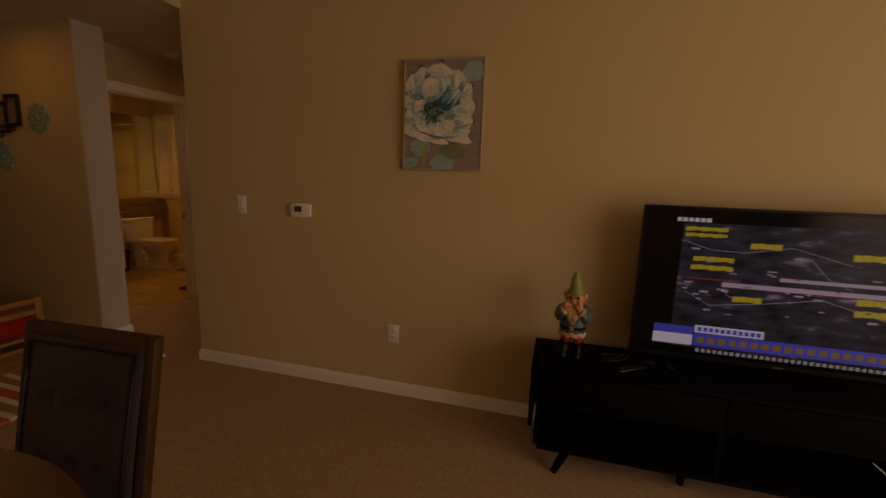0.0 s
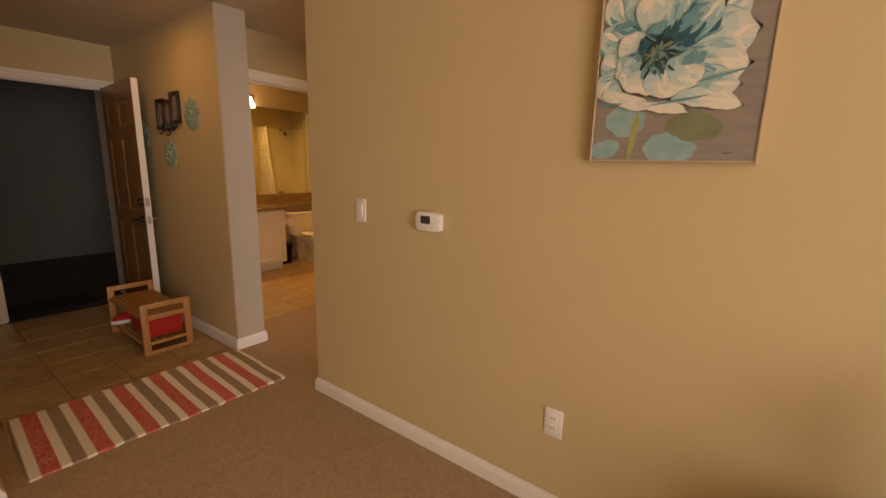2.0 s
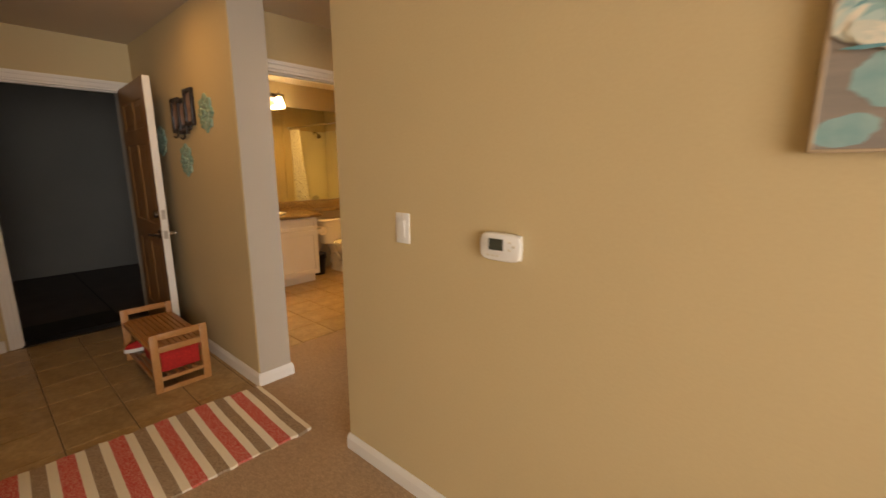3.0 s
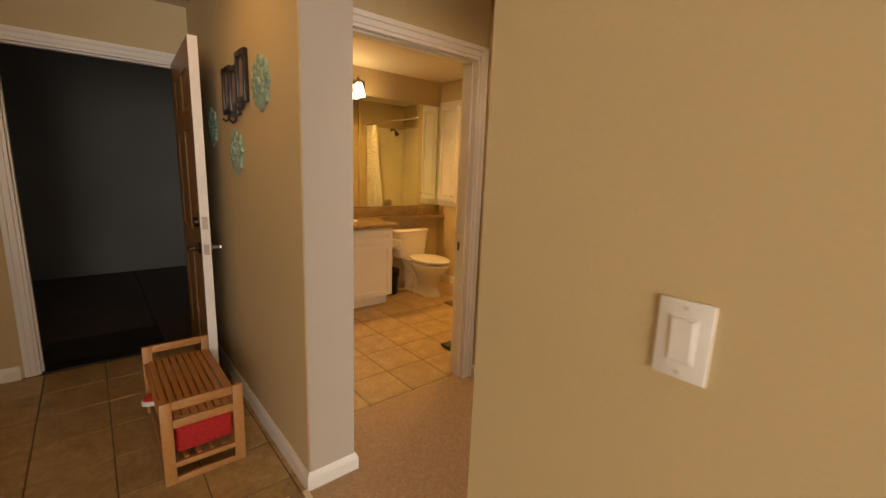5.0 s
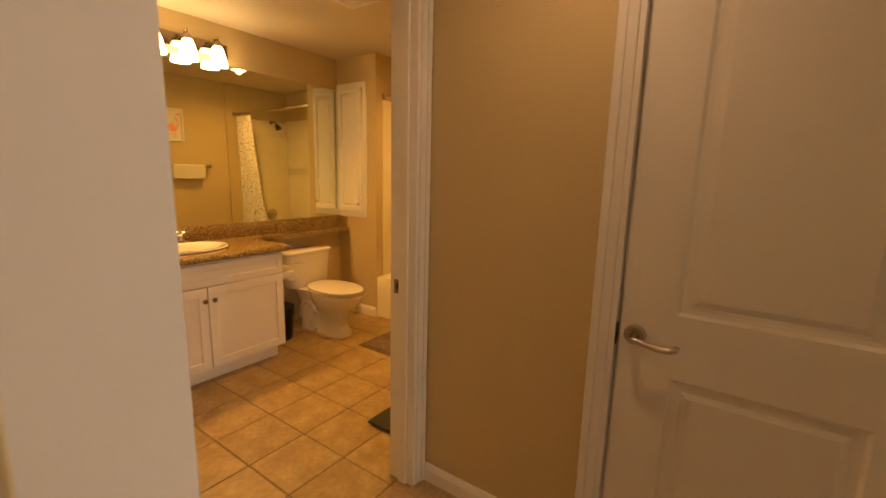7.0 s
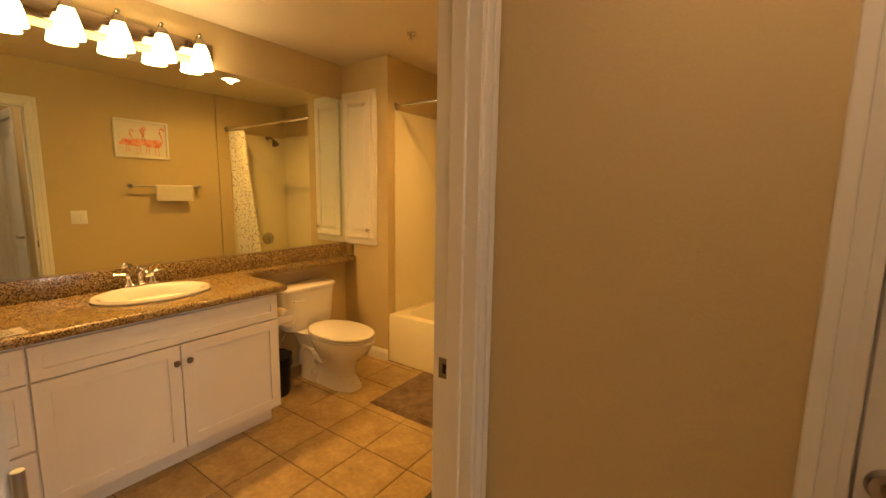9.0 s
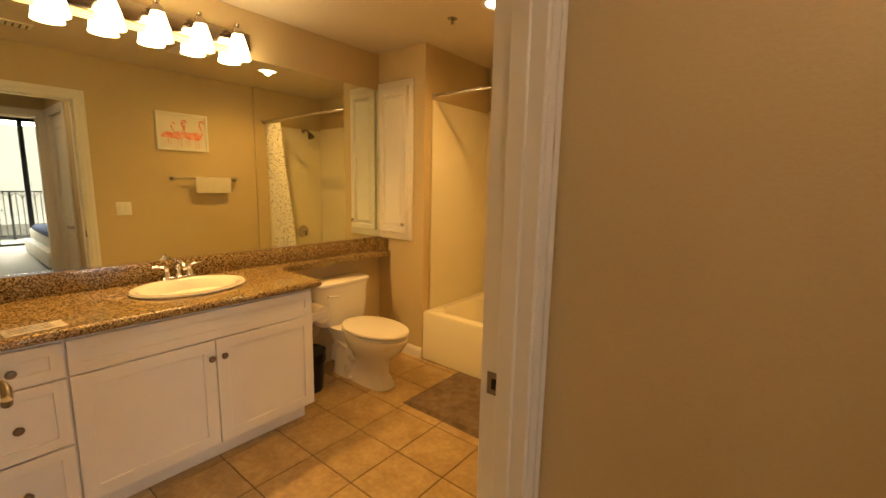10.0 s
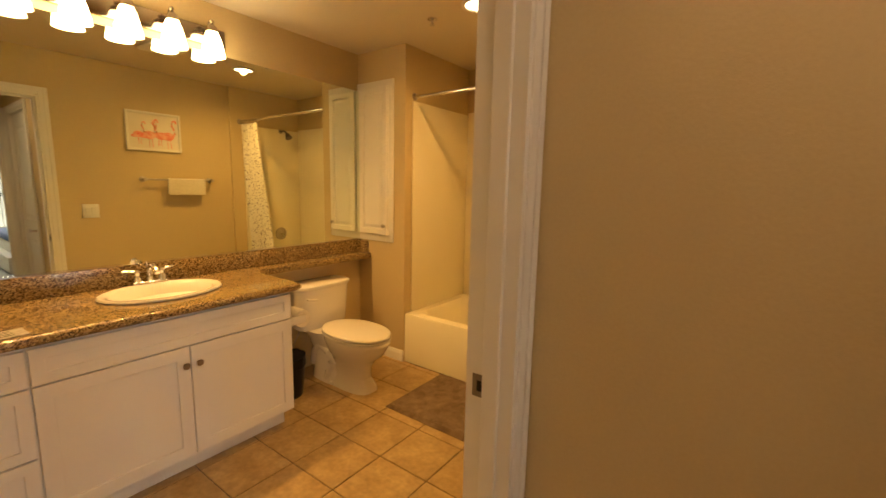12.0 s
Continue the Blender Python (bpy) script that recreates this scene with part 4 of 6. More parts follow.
fau = thing("faucet", (-5.675, 3.655, 0.856), "chrome two-handle faucet on the sink", "faucet")
part("base_plate", bx(-0.026, 0.026, -0.085, 0.085, -0.014, 0.014, 0.012, 3), CHROME, fau)
bm = cyl(nb(), (0, 0, 0.01), (0, 0, 0.085), 0.017, 0.013, 20)
tube(bm, [(0, 0, 0.070), (0.015, 0, 0.092), (0.05, 0, 0.098), (0.09, 0, 0.085), (0.108, 0, 0.066)], 0.0115, 14)
part("spout", bm, CHROME, fau)
for s in (-1, 1):
    h = part("handle", lathe(nb(), [(0.022, 0.012), (0.019, 0.03), (0.012, 0.045), (0.016, 0.060), (0.010, 0.072), (0.001, 0.075)], (0, s * 0.056, 0), 20), CHROME, fau)
    part("lever", tube(nb(), [(0, s * 0.056, 0.062), (-0.005, s * 0.085, 0.070), (-0.01, s * 0.118, 0.072)], 0.006, 10), CHROME, h)
part("lift_rod", cyl(nb(), (-0.03, 0, 0.0), (-0.03, 0, 0.11), 0.004, n=8), CHROME, fau)

mir = thing("wall_mirror", (0, 0, 0), "frameless wall mirror above the granite backsplash", "mirror")
part("glass", bx(-5.7695, -5.745, 2.755, 5.208, 0.957, 2.118), MIRROR, mir, smooth=False)
part("bottom_channel", bx(-5.7695, -5.740, 2.755, 5.208, 0.951, 0.960), CHROME, mir, smooth=False)


# five-lamp vanity light
PLATE = M("polished_nickel_plate", (0.42, 0.36, 0.30), (0.36, 0.31, 0.26), rough=0.14, metal=1.0, scale=20)
vl = thing("vanity_light", (-5.77, 3.657, 2.211), "brushed nickel bath light bar with five lit glass shades", "wall light")
part("back_plate", bx(0.0, 0.022, -0.505, 0.505, -0.050, 0.050, 0.008, 3), PLATE, vl)
for i in range(5):
    y = -0.40 + 0.20 * i
    arm = part("arm", tube(nb(), [(0.02, y, 0.01), (0.045, y, 0.035), (0.065, y, 0.060), (0.080, y, 0.062), (0.086, y, 0.040)], 0.009, 10), PLATE, vl)
    part("cap", lathe(nb(), [(0.001, 0.074), (0.009, 0.070), (0.012, 0.062), (0.007, 0.052), (0.013, 0.044), (0.024, 0.034), (0.031, 0.022), (0.031, 0.008), (0.028, 0.004)], (0.086, y, 0), 24), PLATE, arm)
    shade = nb()
    n = 28
    pr = [(0.028, 0.008), (0.038, -0.020), (0.050, -0.065), (0.058, -0.110), (0.061, -0.125), (0.057, -0.124), (0.050, -0.080), (0.034, -0.020)]
    rings = [[shade.verts.new((0.086 + r * math.cos(2 * math.pi * k / n), y + r * math.sin(2 * math.pi * k / n), z)) for k in range(n)] for r, z in pr]
    for a, b in zip(rings, rings[1:]):
        for k in range(n):
            shade.faces.new((a[k], a[(k + 1) % n], b[(k + 1) % n], b[k]))
    part("shade", shade, SHADE, vl, "lit white glass shade")
    lamp("vanity_bulb", "POINT", 14.0, Matrix.Translation((-5.77 + 0.086, 3.657 + y, 2.211 - 0.080)), BULB, radius=0.025)

# toilet
toi = thing("toilet", (-5.76, 4.70, 0.0), "white two-piece porcelain toilet with a closed lid", "toilet")
bm = nb()
loft(bm, [oval(0.115, 0, z, rx, ry, 36, 4.0) for z, rx, ry in ((0.365, 0.085, 0.190), (0.40, 0.094, 0.205), (0.55, 0.099, 0.218), (0.655, 0.102, 0.225))])
part("tank", bm, PORCELAIN, toi)
bm = nb()
loft(bm, [oval(0.117, 0, z, rx, ry, 36, 4.0) for z, rx, ry in ((0.655, 0.108, 0.232), (0.668, 0.114, 0.240), (0.682, 0.112, 0.238), (0.690, 0.100, 0.226))])
part("tank_lid", bm, PORCELAIN, toi)
bm = nb()
loft(bm, [oval(cx, 0, z, rx, ry, 36, p, 0.06) for z, cx, rx, ry, p in ((0.0, 0.46, 0.20, 0.105, 3.0), (0.03, 0.46, 0.195, 0.100, 3.0), (0.09, 0.465, 0.150, 0.086, 2.6), (0.17, 0.470, 0.150, 0.094, 2.4), (0.235, 0.485, 0.178, 0.122, 2.2), (0.28, 0.497, 0.222, 0.155, 2.1), (0.33, 0.505, 0.245, 0.172, 2.1), (0.375, 0.51, 0.262, 0.184, 2.1), (0.392, 0.51, 0.258, 0.180, 2.1))])
bowl = part("bowl", bm, PORCELAIN, toi)
part("pedestal", loft(nb(), [oval(cx, 0, z, rx, ry, 30, 3.0) for z, cx, rx, ry in ((0.0, 0.28, 0.18, 0.106), (0.05, 0.275, 0.165, 0.100), (0.14, 0.27, 0.155, 0.096), (0.24, 0.25, 0.155, 0.102), (0.31, 0.24, 0.17, 0.125), (0.366, 0.20, 0.17, 0.15))]), PORCELAIN, toi)
trap = nb()
for s in (-1, 1):
    tube(trap, [(0.14, s * 0.050, 0.10), (0.17, s * 0.060, 0.20), (0.24, s * 0.066, 0.265), (0.33, s * 0.066, 0.235), (0.36, s * 0.064, 0.16), (0.33, s * 0.064, 0.085), (0.30, s * 0.060, 0.03)], 0.046, 18)
part("trapway", trap, PORCELAIN, toi)
bm = nb()
loft(bm, [oval(0.505, 0, z, rx, ry, 40, 2.15, 0.05) for z, rx, ry in ((0.3922, 0.238, 0.160), (0.3975, 0.238, 0.160), (0.399, 0.264, 0.186), (0.4005, 0.267, 0.189), (0.406, 0.266, 0.188), (0.409, 0.258, 0.180))])
seat = part("seat", bm, PORCELAIN, toi)
bm = nb()
loft(bm, [oval(0.505, 0, z, rx, ry, 40, 2.15, 0.05) for z, rx, ry in ((0.4092, 0.236, 0.158), (0.4155, 0.236, 0.158), (0.417, 0.264, 0.186), (0.4185, 0.268, 0.190), (0.427, 0.268, 0.190), (0.435, 0.262, 0.184), (0.439, 0.235, 0.158))])
lid = part("lid", bm, PORCELAIN, toi)
for ob in (bowl, seat, lid):
    ob.scale = (1.0, 0.96, 0.945)
part("flush_lever", tube(nb(), [(0.222, -0.175, 0.600), (0.236, -0.175, 0.600), (0.240, -0.150, 0.598), (0.240, -0.105, 0.592)], 0.007, 10), PORCELAIN, toi)
for s in (-1, 1):
    part("bolt_cap", ball(nb(), (0.36, s * 0.100, 0.018), 0.018, 0.018, 0.014), PORCELAIN, toi)
part("supply_hose", tube(nb(), [(0.02, -0.24, 0.16), (0.06, -0.25, 0.17), (0.09, -0.22, 0.24), (0.09, -0.16, 0.33), (0.09, -0.15, 0.37)], 0.006, 8), NICKEL, toi)

tp = thing("toilet_paper_holder", (-5.25, 4.1515, 0.615), "white toilet paper roll on the vanity side", "toilet paper")
part("bracket", bx(-0.078, 0.078, 0.0, 0.010, -0.03, 0.03, 0.004), PORCELAIN, tp)
for s in (-1, 1):
    part("post", bx(s * 0.066 - 0.010, s * 0.066 + 0.010, 0.008, 0.105, -0.025, 0.025, 0.008, 3), PORCELAIN, tp)
bm = nb()
cyl(bm, (-0.054, 0.095, -0.005), (0.054, 0.095, -0.005), 0.052, n=32)
part("roll", bm, TERRY, tp, "white paper roll")
bn = thing("waste_bin", (-5.50, 4.335, 0.0), "small black lined waste bin beside the toilet", "bin")
part("bucket", lathe(nb(), [(0.085, 0.001), (0.090, 0.01), (0.108, 0.24), (0.112, 0.245), (0.104, 0.246), (0.084, 0.02)], n=28), BLACK, bn)
bag = nb()
rng = random.Random(3)
loft(bag, [[((0.108 + 0.010 * rng.random()) * math.cos(a), (0.108 + 0.010 * rng.random()) * math.sin(a), z + 0.012 * rng.random()) for a in np.linspace(0, 2 * math.pi, 26, endpoint=False)] for z in (0.205, 0.250, 0.268)])
part("liner", bag, BLACK, bn, "crumpled black bin liner")

# tall wall cabinet beside the mirror
wc = thing("wall_cabinet", (0, 0, 0), "tall white wall cabinet with a raised panel door", "cabinet")
part("frame", bx(-5.762, -5.378, 5.197, 5.2148, 0.948, 2.172, 0.004), CABINET, wc)
dr = nb()
rings = []
for inset, y in ((0.0, 5.197), (0.0, 5.174), (0.003, 5.171), (0.040, 5.171), (0.046, 5.180), (0.056, 5.181), (0.074, 5.173), (0.078, 5.172)):
    rings.append([dr.verts.new((x, y, z)) for x, z in ((-5.715 + inset, 1.005 + inset), (-5.418 - inset, 1.005 + inset), (-5.418 - inset, 2.118 - inset), (-5.715 + inset, 2.118 - inset))])
for a, b in zip(rings, rings[1:]):
    for k in range(4):
        dr.faces.new((a[k], a[(k + 1) % 4], b[(k + 1) % 4], b[k]))
dr.faces.new(rings[0])
dr.faces.new(rings[-1])
drp = part("door", dr, CABINET, wc, smooth=False)
knob(drp, -5.440, 5.172, 1.075, "y")

# bathtub with its surround
tub = thing("bathtub", (0, 0, 0), "cream acrylic bathtub with a wall surround", "bathtub")
bm = nb()
X0, X1, Y0, Y1, H = -5.268, -3.717, 5.222, 6.048, 0.395


def rr_ring(x0, x1, y0, y1, z, r, n=8):
    out = []
    for cx, cy, a0 in ((x1 - r, y1 - r, 0), (x0 + r, y1 - r, 90), (x0 + r, y0 + r, 180), (x1 - r, y0 + r, 270)):
        for k in range(n + 1):
            a = radians(a0 + 90 * k / n)
            out.append((cx + r * math.cos(a), cy + r * math.sin(a), z))
    return out


spec = [(0, 0, 0.002, 0.004), (0, 0, H - 0.015, 0.006), (0.006, 0.006, H, 0.012), (0.075, 0.075, H + 0.002, 0.10), (0.095, 0.095, H - 0.02, 0.12), (0.14, 0.13, 0.16, 0.14), (0.20, 0.19, 0.07, 0.13)]
rings = [[bm.verts.new(p) for p in rr_ring(X0 + ix, X1 - ix, Y0 + iy, Y1 - iy, z, r)] for ix, iy, z, r in spec]
m = len(rings[0])
for a, b in zip(rings, rings[1:]):
    for i in range(m):
        bm.faces.new((a[i], a[(i + 1) % m], b[(i + 1) % m], b[i]))
bm.faces.new(rings[-1])
part("basin", bm, TUBWHITE, tub)
part("surround_panel", bx(X0 - 0.001, X0 + 0.012, Y0 + 0.07, Y1, H + 0.001, 2.015, 0.004), TUBWHITE, tub)
part("surround_panel", bx(X0 + 0.012, X1 - 0.012, Y1 - 0.012, Y1 + 0.001, H + 0.001, 2.035, 0.004), TUBWHITE, tub)
part("surround_panel", bx(X1 - 0.012, X1 + 0.001, Y0 + 0.115, Y1, H + 0.001, 2.015, 0.004), TUBWHITE, tub)
rod = thing("shower_rod", (0, 5.305, 2.045), "chrome shower curtain rod over the bathtub", "rod")
part("bar", cyl(nb(), (X0 + 0.0125, 0, 0), (X1 - 0.0125, 0, 0), 0.0125, n=18), CHROME, rod)
for x, d in ((X0 + 0.0125, 1), (X1 - 0.0125, -1)):
    part("flange", cyl(nb(), (x, 0, 0), (x + d * 0.018, 0, 0), 0.028, 0.018, 22), NICKEL, rod)

cur = thing("shower_curtain", (0, 5.315, 0), "white shower curtain with a dark sprig pattern, drawn aside", "curtain")
bm = nb()
cols, rows_ = 90, 24
g = {}
for i in range(cols + 1):
    for j in range(rows_ + 1):
        u, v = i / cols, j / rows_
        x = -3.755 - (0.31 + 0.16 * (1 - v)) * u - 0.21 * (1 - v) ** 1.2
        fold = 0.032 * math.sin(u * 2 * math.pi * 8) * (0.6 + 0.4 * (1 - v)) + 0.01 * noise.noise((u * 9, v * 3, 2))
        g[i, j] = bm.verts.new((x + 0.012 * math.cos(u * 2 * math.pi * 8), fold - 0.030 * (1 - v), 0.20 + 1.815 * v))
for i in range(cols):
    for j in range(rows_):
        bm.faces.new((g[i, j], g[i + 1, j], g[i + 1, j + 1], g[i, j + 1]))
part("cloth", bm, CURTAIN, cur)
for i in range(9):
    x = -3.765 - 0.295 * i / 8
    part("ring", tube(nb(), [(x, 0.022 * math.cos(a), 2.037 + 0.024 * math.sin(a)) for a in np.linspace(0, 2 * math.pi, 16)], 0.0025, 6), CHROME, cur)
shw = thing("wall_shower", (X1 - 0.012, 5.80, 1.985), "chrome shower with a bent arm over the tub", "shower")
part("flange", cyl(nb(), (0, 0, 0.01), (-0.012, 0, 0.01), 0.03, 0.022, 22), CHROME, shw)
part("arm", tube(nb(), [(-0.01, 0, 0.01), (-0.07, 0, 0.015), (-0.11, 0, -0.005), (-0.135, 0, -0.03)], 0.010, 12), KNOB, shw)
part("head", cyl(nb(), (-0.13, 0, -0.022), (-0.165, 0, -0.072), 0.018, 0.040, 26), KNOB, shw)
val = thing("shower_valve", (X1 - 0.012, 5.76, 0.78), "round chrome shower valve with a lever", "valve")
part("plate", cyl(nb(), (0, 0, 0), (-0.010, 0, 0), 0.075, 0.070, 36), NICKEL, val)
part("lever", tube(nb(), [(-0.01, 0, 0), (-0.05, 0, 0), (-0.055, 0, -0.05)], 0.011, 12), CHROME, val)

# opposite wall, seen in the mirror
tb = thing("towel_rail", (BATH_IN, 4.66, 1.40), "brushed nickel towel bar on the bathroom wall", "towel bar")
for s in (-1, 1):
    p = part("post", lathe(nb(), [(0.001, 0), (0.026, 0), (0.026, 0.008), (0.012, 0.014), (0.012, 0.06), (0.018, 0.066), (0.018, 0.082), (0.001, 0.084)], n=22), NICKEL, tb)
    p.matrix_basis = Matrix.Translation((0, s * 0.30, 0)) @ Matrix.Rotation(radians(-90), 4, "Y")
part("bar", cyl(nb(), (-0.068, -0.30, 0), (-0.068, 0.30, 0), 0.009, n=16), NICKEL, tb)
tw = thing("towel", (BATH_IN - 0.068, 4.72, 1.40), "small white towel folded over the towel bar", "towel")
bm = nb()
pro = [(-0.014, -0.145), (-0.016, -0.05), (-0.014, 0.004), (0.0, 0.015), (0.014, 0.004), (0.015, -0.05), (0.013, -0.135)]
inn = [(0.009, -0.135), (0.010, -0.05), (0.0095, 0.002), (0.0, 0.0105), (-0.0095, 0.002), (-0.010, -0.05), (-0.010, -0.145)]
loft(bm, [[(x + 0.001 * math.sin(k * 3.0), y, z) for x, z in pro + inn] for k, y in enumerate(np.linspace(-0.168, 0.168, 9))])
part("cloth", bm, TERRY, tw)

PICWHITE = M("white_picture_frame", (0.82, 0.80, 0.76), rough=0.4, scale=8)
PICPAPER = M("pale_print_paper", (0.78, 0.74, 0.68), (0.72, 0.67, 0.60), rough=0.5, scale=6)
PINK = M("coral_pink_print", (0.80, 0.17, 0.12), (0.86, 0.46, 0.34), rough=0.5, scale=38, contrast=0.3)
fp = thing("framed_print", pose(BATH_IN, 4.485, 1.845, 0, 0, 90), "white framed print of coral pink curved shapes", "picture")
fr = nb()
W, Hh = 0.228, 0.178
for a, b, c, d in ((-W, -W + 0.02, -Hh, Hh), (W - 0.02, W, -Hh, Hh), (-W + 0.02, W - 0.02, Hh - 0.02, Hh), (-W + 0.02, W - 0.02, -Hh, -Hh + 0.02)):
    box(fr, a, b, 0.001, 0.022, c, d, 0.002, 1)
part("frame", fr, PICWHITE, fp)
part("print", bx(-W + 0.02, W - 0.02, 0.002, 0.008, -Hh + 0.02, Hh - 0.02), PICPAPER, fp, smooth=False)
for k, (cx, flip, sc) in enumerate(((-0.125, 1, 1.0), (-0.035, 1, 1.25), (0.050, -1, 1.10), (0.120, 1, 1.30))):
    def P3(x, z):
        return (cx + flip * sc * x, 0.0095, -0.035 + sc * z)
    bm = nb()
    ball(bm, (cx - flip * 0.004, 0.0092, -0.032), 0.044 * sc, 0.0016, 0.030 * sc, 18)
    ball(bm, (cx - flip * 0.040 * sc, 0.0092, -0.048), 0.026 * sc, 0.0014, 0.014 * sc, 14)
    tube(bm, [P3(0.028, 0.0), P3(0.046, 0.022), P3(0.040, 0.055), P3(0.026, 0.085), P3(0.030, 0.112), P3(0.048, 0.120), P3(0.058, 0.100)], 0.0062 * sc, 8)
    for dx in (-0.008, 0.012):
        tube(bm, [P3(dx, -0.01), P3(dx + 0.004, -0.085)], 0.0026, 6)
    for v in bm.verts:
        v.co.y = min(v.co.y, 0.0105)
    part("shape", bm, PINK, fp, "coral pink curved shape")

mt = thing("bath_mat", (-4.59, 4.915, 0.0), "taupe pile bath mat beside the bathtub", "bath mat")
bm = nb()
n1, n2 = 30, 30
g = {}
for i in range(n1 + 1):
    for j in range(n2 + 1):
        e = min(i, j, n1 - i, n2 - j)
        g[i, j] = bm.verts.new((-0.30 + 0.60 * i / n1, -0.29 + 0.58 * j / n2, (0.004 if e == 0 else 0.020) + 0.003 * noise.noise((i * 0.6, j * 0.6, 0))))
for i in range(n1):
    for j in range(n2):
        bm.faces.new((g[i, j], g[i + 1, j], g[i + 1, j + 1], g[i, j + 1]))
part("surface", bm, MATBROWN, mt)
part("border", bx(-0.305, 0.305, -0.295, 0.295, 0.0005, 0.005, 0.002), MATBROWN, mt)

sc = thing("bathroom_scale", (-3.915, 4.045, 0.0), "glass bathroom scale with a dark rim", "scale")
part("platform", bx(-0.145, 0.145, -0.145, 0.145, 0.016, 0.024, 0.003), LCD, sc)
part("rim", bx(-0.147, 0.147, -0.147, 0.147, 0.010, 0.016, 0.002), BLACK, sc)
for sx in (-0.12, 0.12):
    for sy in (-0.12, 0.12):
        part("foot", cyl(nb(), (sx, sy, 0), (sx, sy, 0.011), 0.018, n=16), BLACK, sc)

rt = thing("rolled_towel", (-5.262, 2.846, 0.842), "grey green bath towel rolled up on the vanity top", "towel")
bm = nb()
loft(bm, [[(x, 0.097 * k * math.cos(a) * (1 + 0.07 * noise.noise((math.cos(a) * 1.7, math.sin(a) * 1.7, q * 0.5))), max(0.001, 0.096 + 0.096 * k * math.sin(a) * (1 + 0.06 * noise.noise((math.cos(a) * 2, math.sin(a) * 2, 5 + q * 0.5))))) for a in np.linspace(0, 2 * math.pi, 40, endpoint=False)] for q, (x, k) in enumerate(((-0.235, 0.90), (-0.225, 0.99), (-0.15, 1.0), (-0.08, 1.02), (-0.02, 1.0), (-0.004, 0.93)))])
part("roll", bm, TOWELGREY, rt)
spiral = [(0.0, (0.012 + 0.0125 * a / math.pi) * math.cos(a), 0.096 + (0.012 + 0.0125 * a / math.pi) * math.sin(a)) for a in np.linspace(0, 5.6 * math.pi, 90)]
part("rolled_edge", tube(nb(), spiral, 0.0075, 8), TOWELGREY, rt, "spiral of rolled towel layers")
pp = thing("printed_card", pose(-5.222, 3.025, 0.8412, 0, 0, 4), "small clear printed packet on the vanity top", "card")
part("sheet", bx(-0.05, 0.05, -0.085, 0.085, 0, 0.0015), PAPER, pp)
for i in range(4):
    part("text_line", bx(-0.036 + 0.02 * i, -0.032 + 0.02 * i, -0.07, 0.05, 0.0016, 0.0019), LCD, pp)


# ---- living room ----
st = thing("tv_stand", (0.088, 2.03, 0.0), "low black television stand with drawers and splayed legs", "tv stand")
L, D, Z0, Z1 = 1.62, 0.385, 0.135, 0.535
part("top", bx(0, L, 0, D, Z1 - 0.022, Z1, 0.004), BLACKWOOD, st)
for x in (0.0, L - 0.022):
    part("side_panel", bx(x + 0.0005, x + 0.0215, 0.004, D - 0.002, Z0 + 0.10, Z1 - 0.022, 0.002), BLACKWOOD, st)
    part("side_panel", bx(x + (0.03 if x == 0 else -0.03), x + 0.021 + (0.03 if x == 0 else -0.03), 0.012, D - 0.01, Z0, Z0 + 0.10, 0.008), BLACKWOOD, st)
part("bottom_panel", bx(0.05, L - 0.05, 0.012, D - 0.01, Z0 - 0.02, Z0, 0.003), BLACKWOOD, st)
part("back_panel", bx(0.05, L - 0.05, D - 0.016, D - 0.006, Z0, Z1 - 0.022), BLACKWOOD, st)
part("middle_shelf", bx(0.022, L - 0.022, 0.02, D - 0.016, 0.345, 0.363), BLACKWOOD, st)
part("divider", bx(L / 2 - 0.011, L / 2 + 0.011, 0.02, D - 0.016, Z0, 0.345), BLACKWOOD, st)
for x0, x1 in ((0.024, L / 2 - 0.002), (L / 2 + 0.002, L - 0.024)):
    part("drawer_front", bx(x0, x1, 0.004, 0.022, 0.366, Z1 - 0.026, 0.003), BLACKWOOD, st)
for x, y, sx, sy in ((0.19, 0.05, -0.055, -0.03), (L - 0.19, 0.05, 0.055, -0.03), (0.19, D - 0.06, -0.055, 0.03), (L - 0.19, D - 0.06, 0.055, 0.03), (L / 2 - 0.1, 0.12, 0, 0)):
    part("leg", cyl(nb(), (x, y, Z0 - 0.02), (x + sx, y + sy, 0.006), 0.024, 0.015, 14), BLACKWOOD, st)

# television
tv = thing("television", (1.170, 2.30, 0.535), "large black flat television showing a news picture", "television")
TW, TH, TB = 0.625, 0.362, 0.395
part("housing", bx(-TW, TW, 0.0, 0.045, TB - TH, TB + TH, 0.006), BLACK, tv)
part("rear_bulge", bx(-0.4, 0.4, 0.044, 0.085, TB - 0.25, TB + 0.15, 0.015), BLACK, tv)
bz = nb()
for a, b, c, d in ((-TW, -TW + 0.012, TB - TH, TB + TH), (TW - 0.012, TW, TB - TH, TB + TH), (-TW + 0.012, TW - 0.012, TB + TH - 0.012, TB + TH), (-TW + 0.012, TW - 0.012, TB - TH, TB - TH + 0.022)):
    box(bz, a, b, -0.006, 0.002, c, d, 0.002, 1)
part("bezel", bz, BLACK, tv)
for s in (-1, 1):
    f = cyl(nb(), (s * 0.43, 0.02, TB - TH + 0.02), (s * 0.46, 0.02, 0.012), 0.012, n=10)
    box(f, s * 0.46 - 0.02, s * 0.46 + 0.02, -0.10, 0.14, 0.0, 0.014, 0.005)
    part("foot", f, BLACK, tv)
part("maker_mark", bx(-0.02, 0.02, -0.0075, -0.006, TB - TH + 0.008, TB - TH + 0.013), NICKEL, tv)


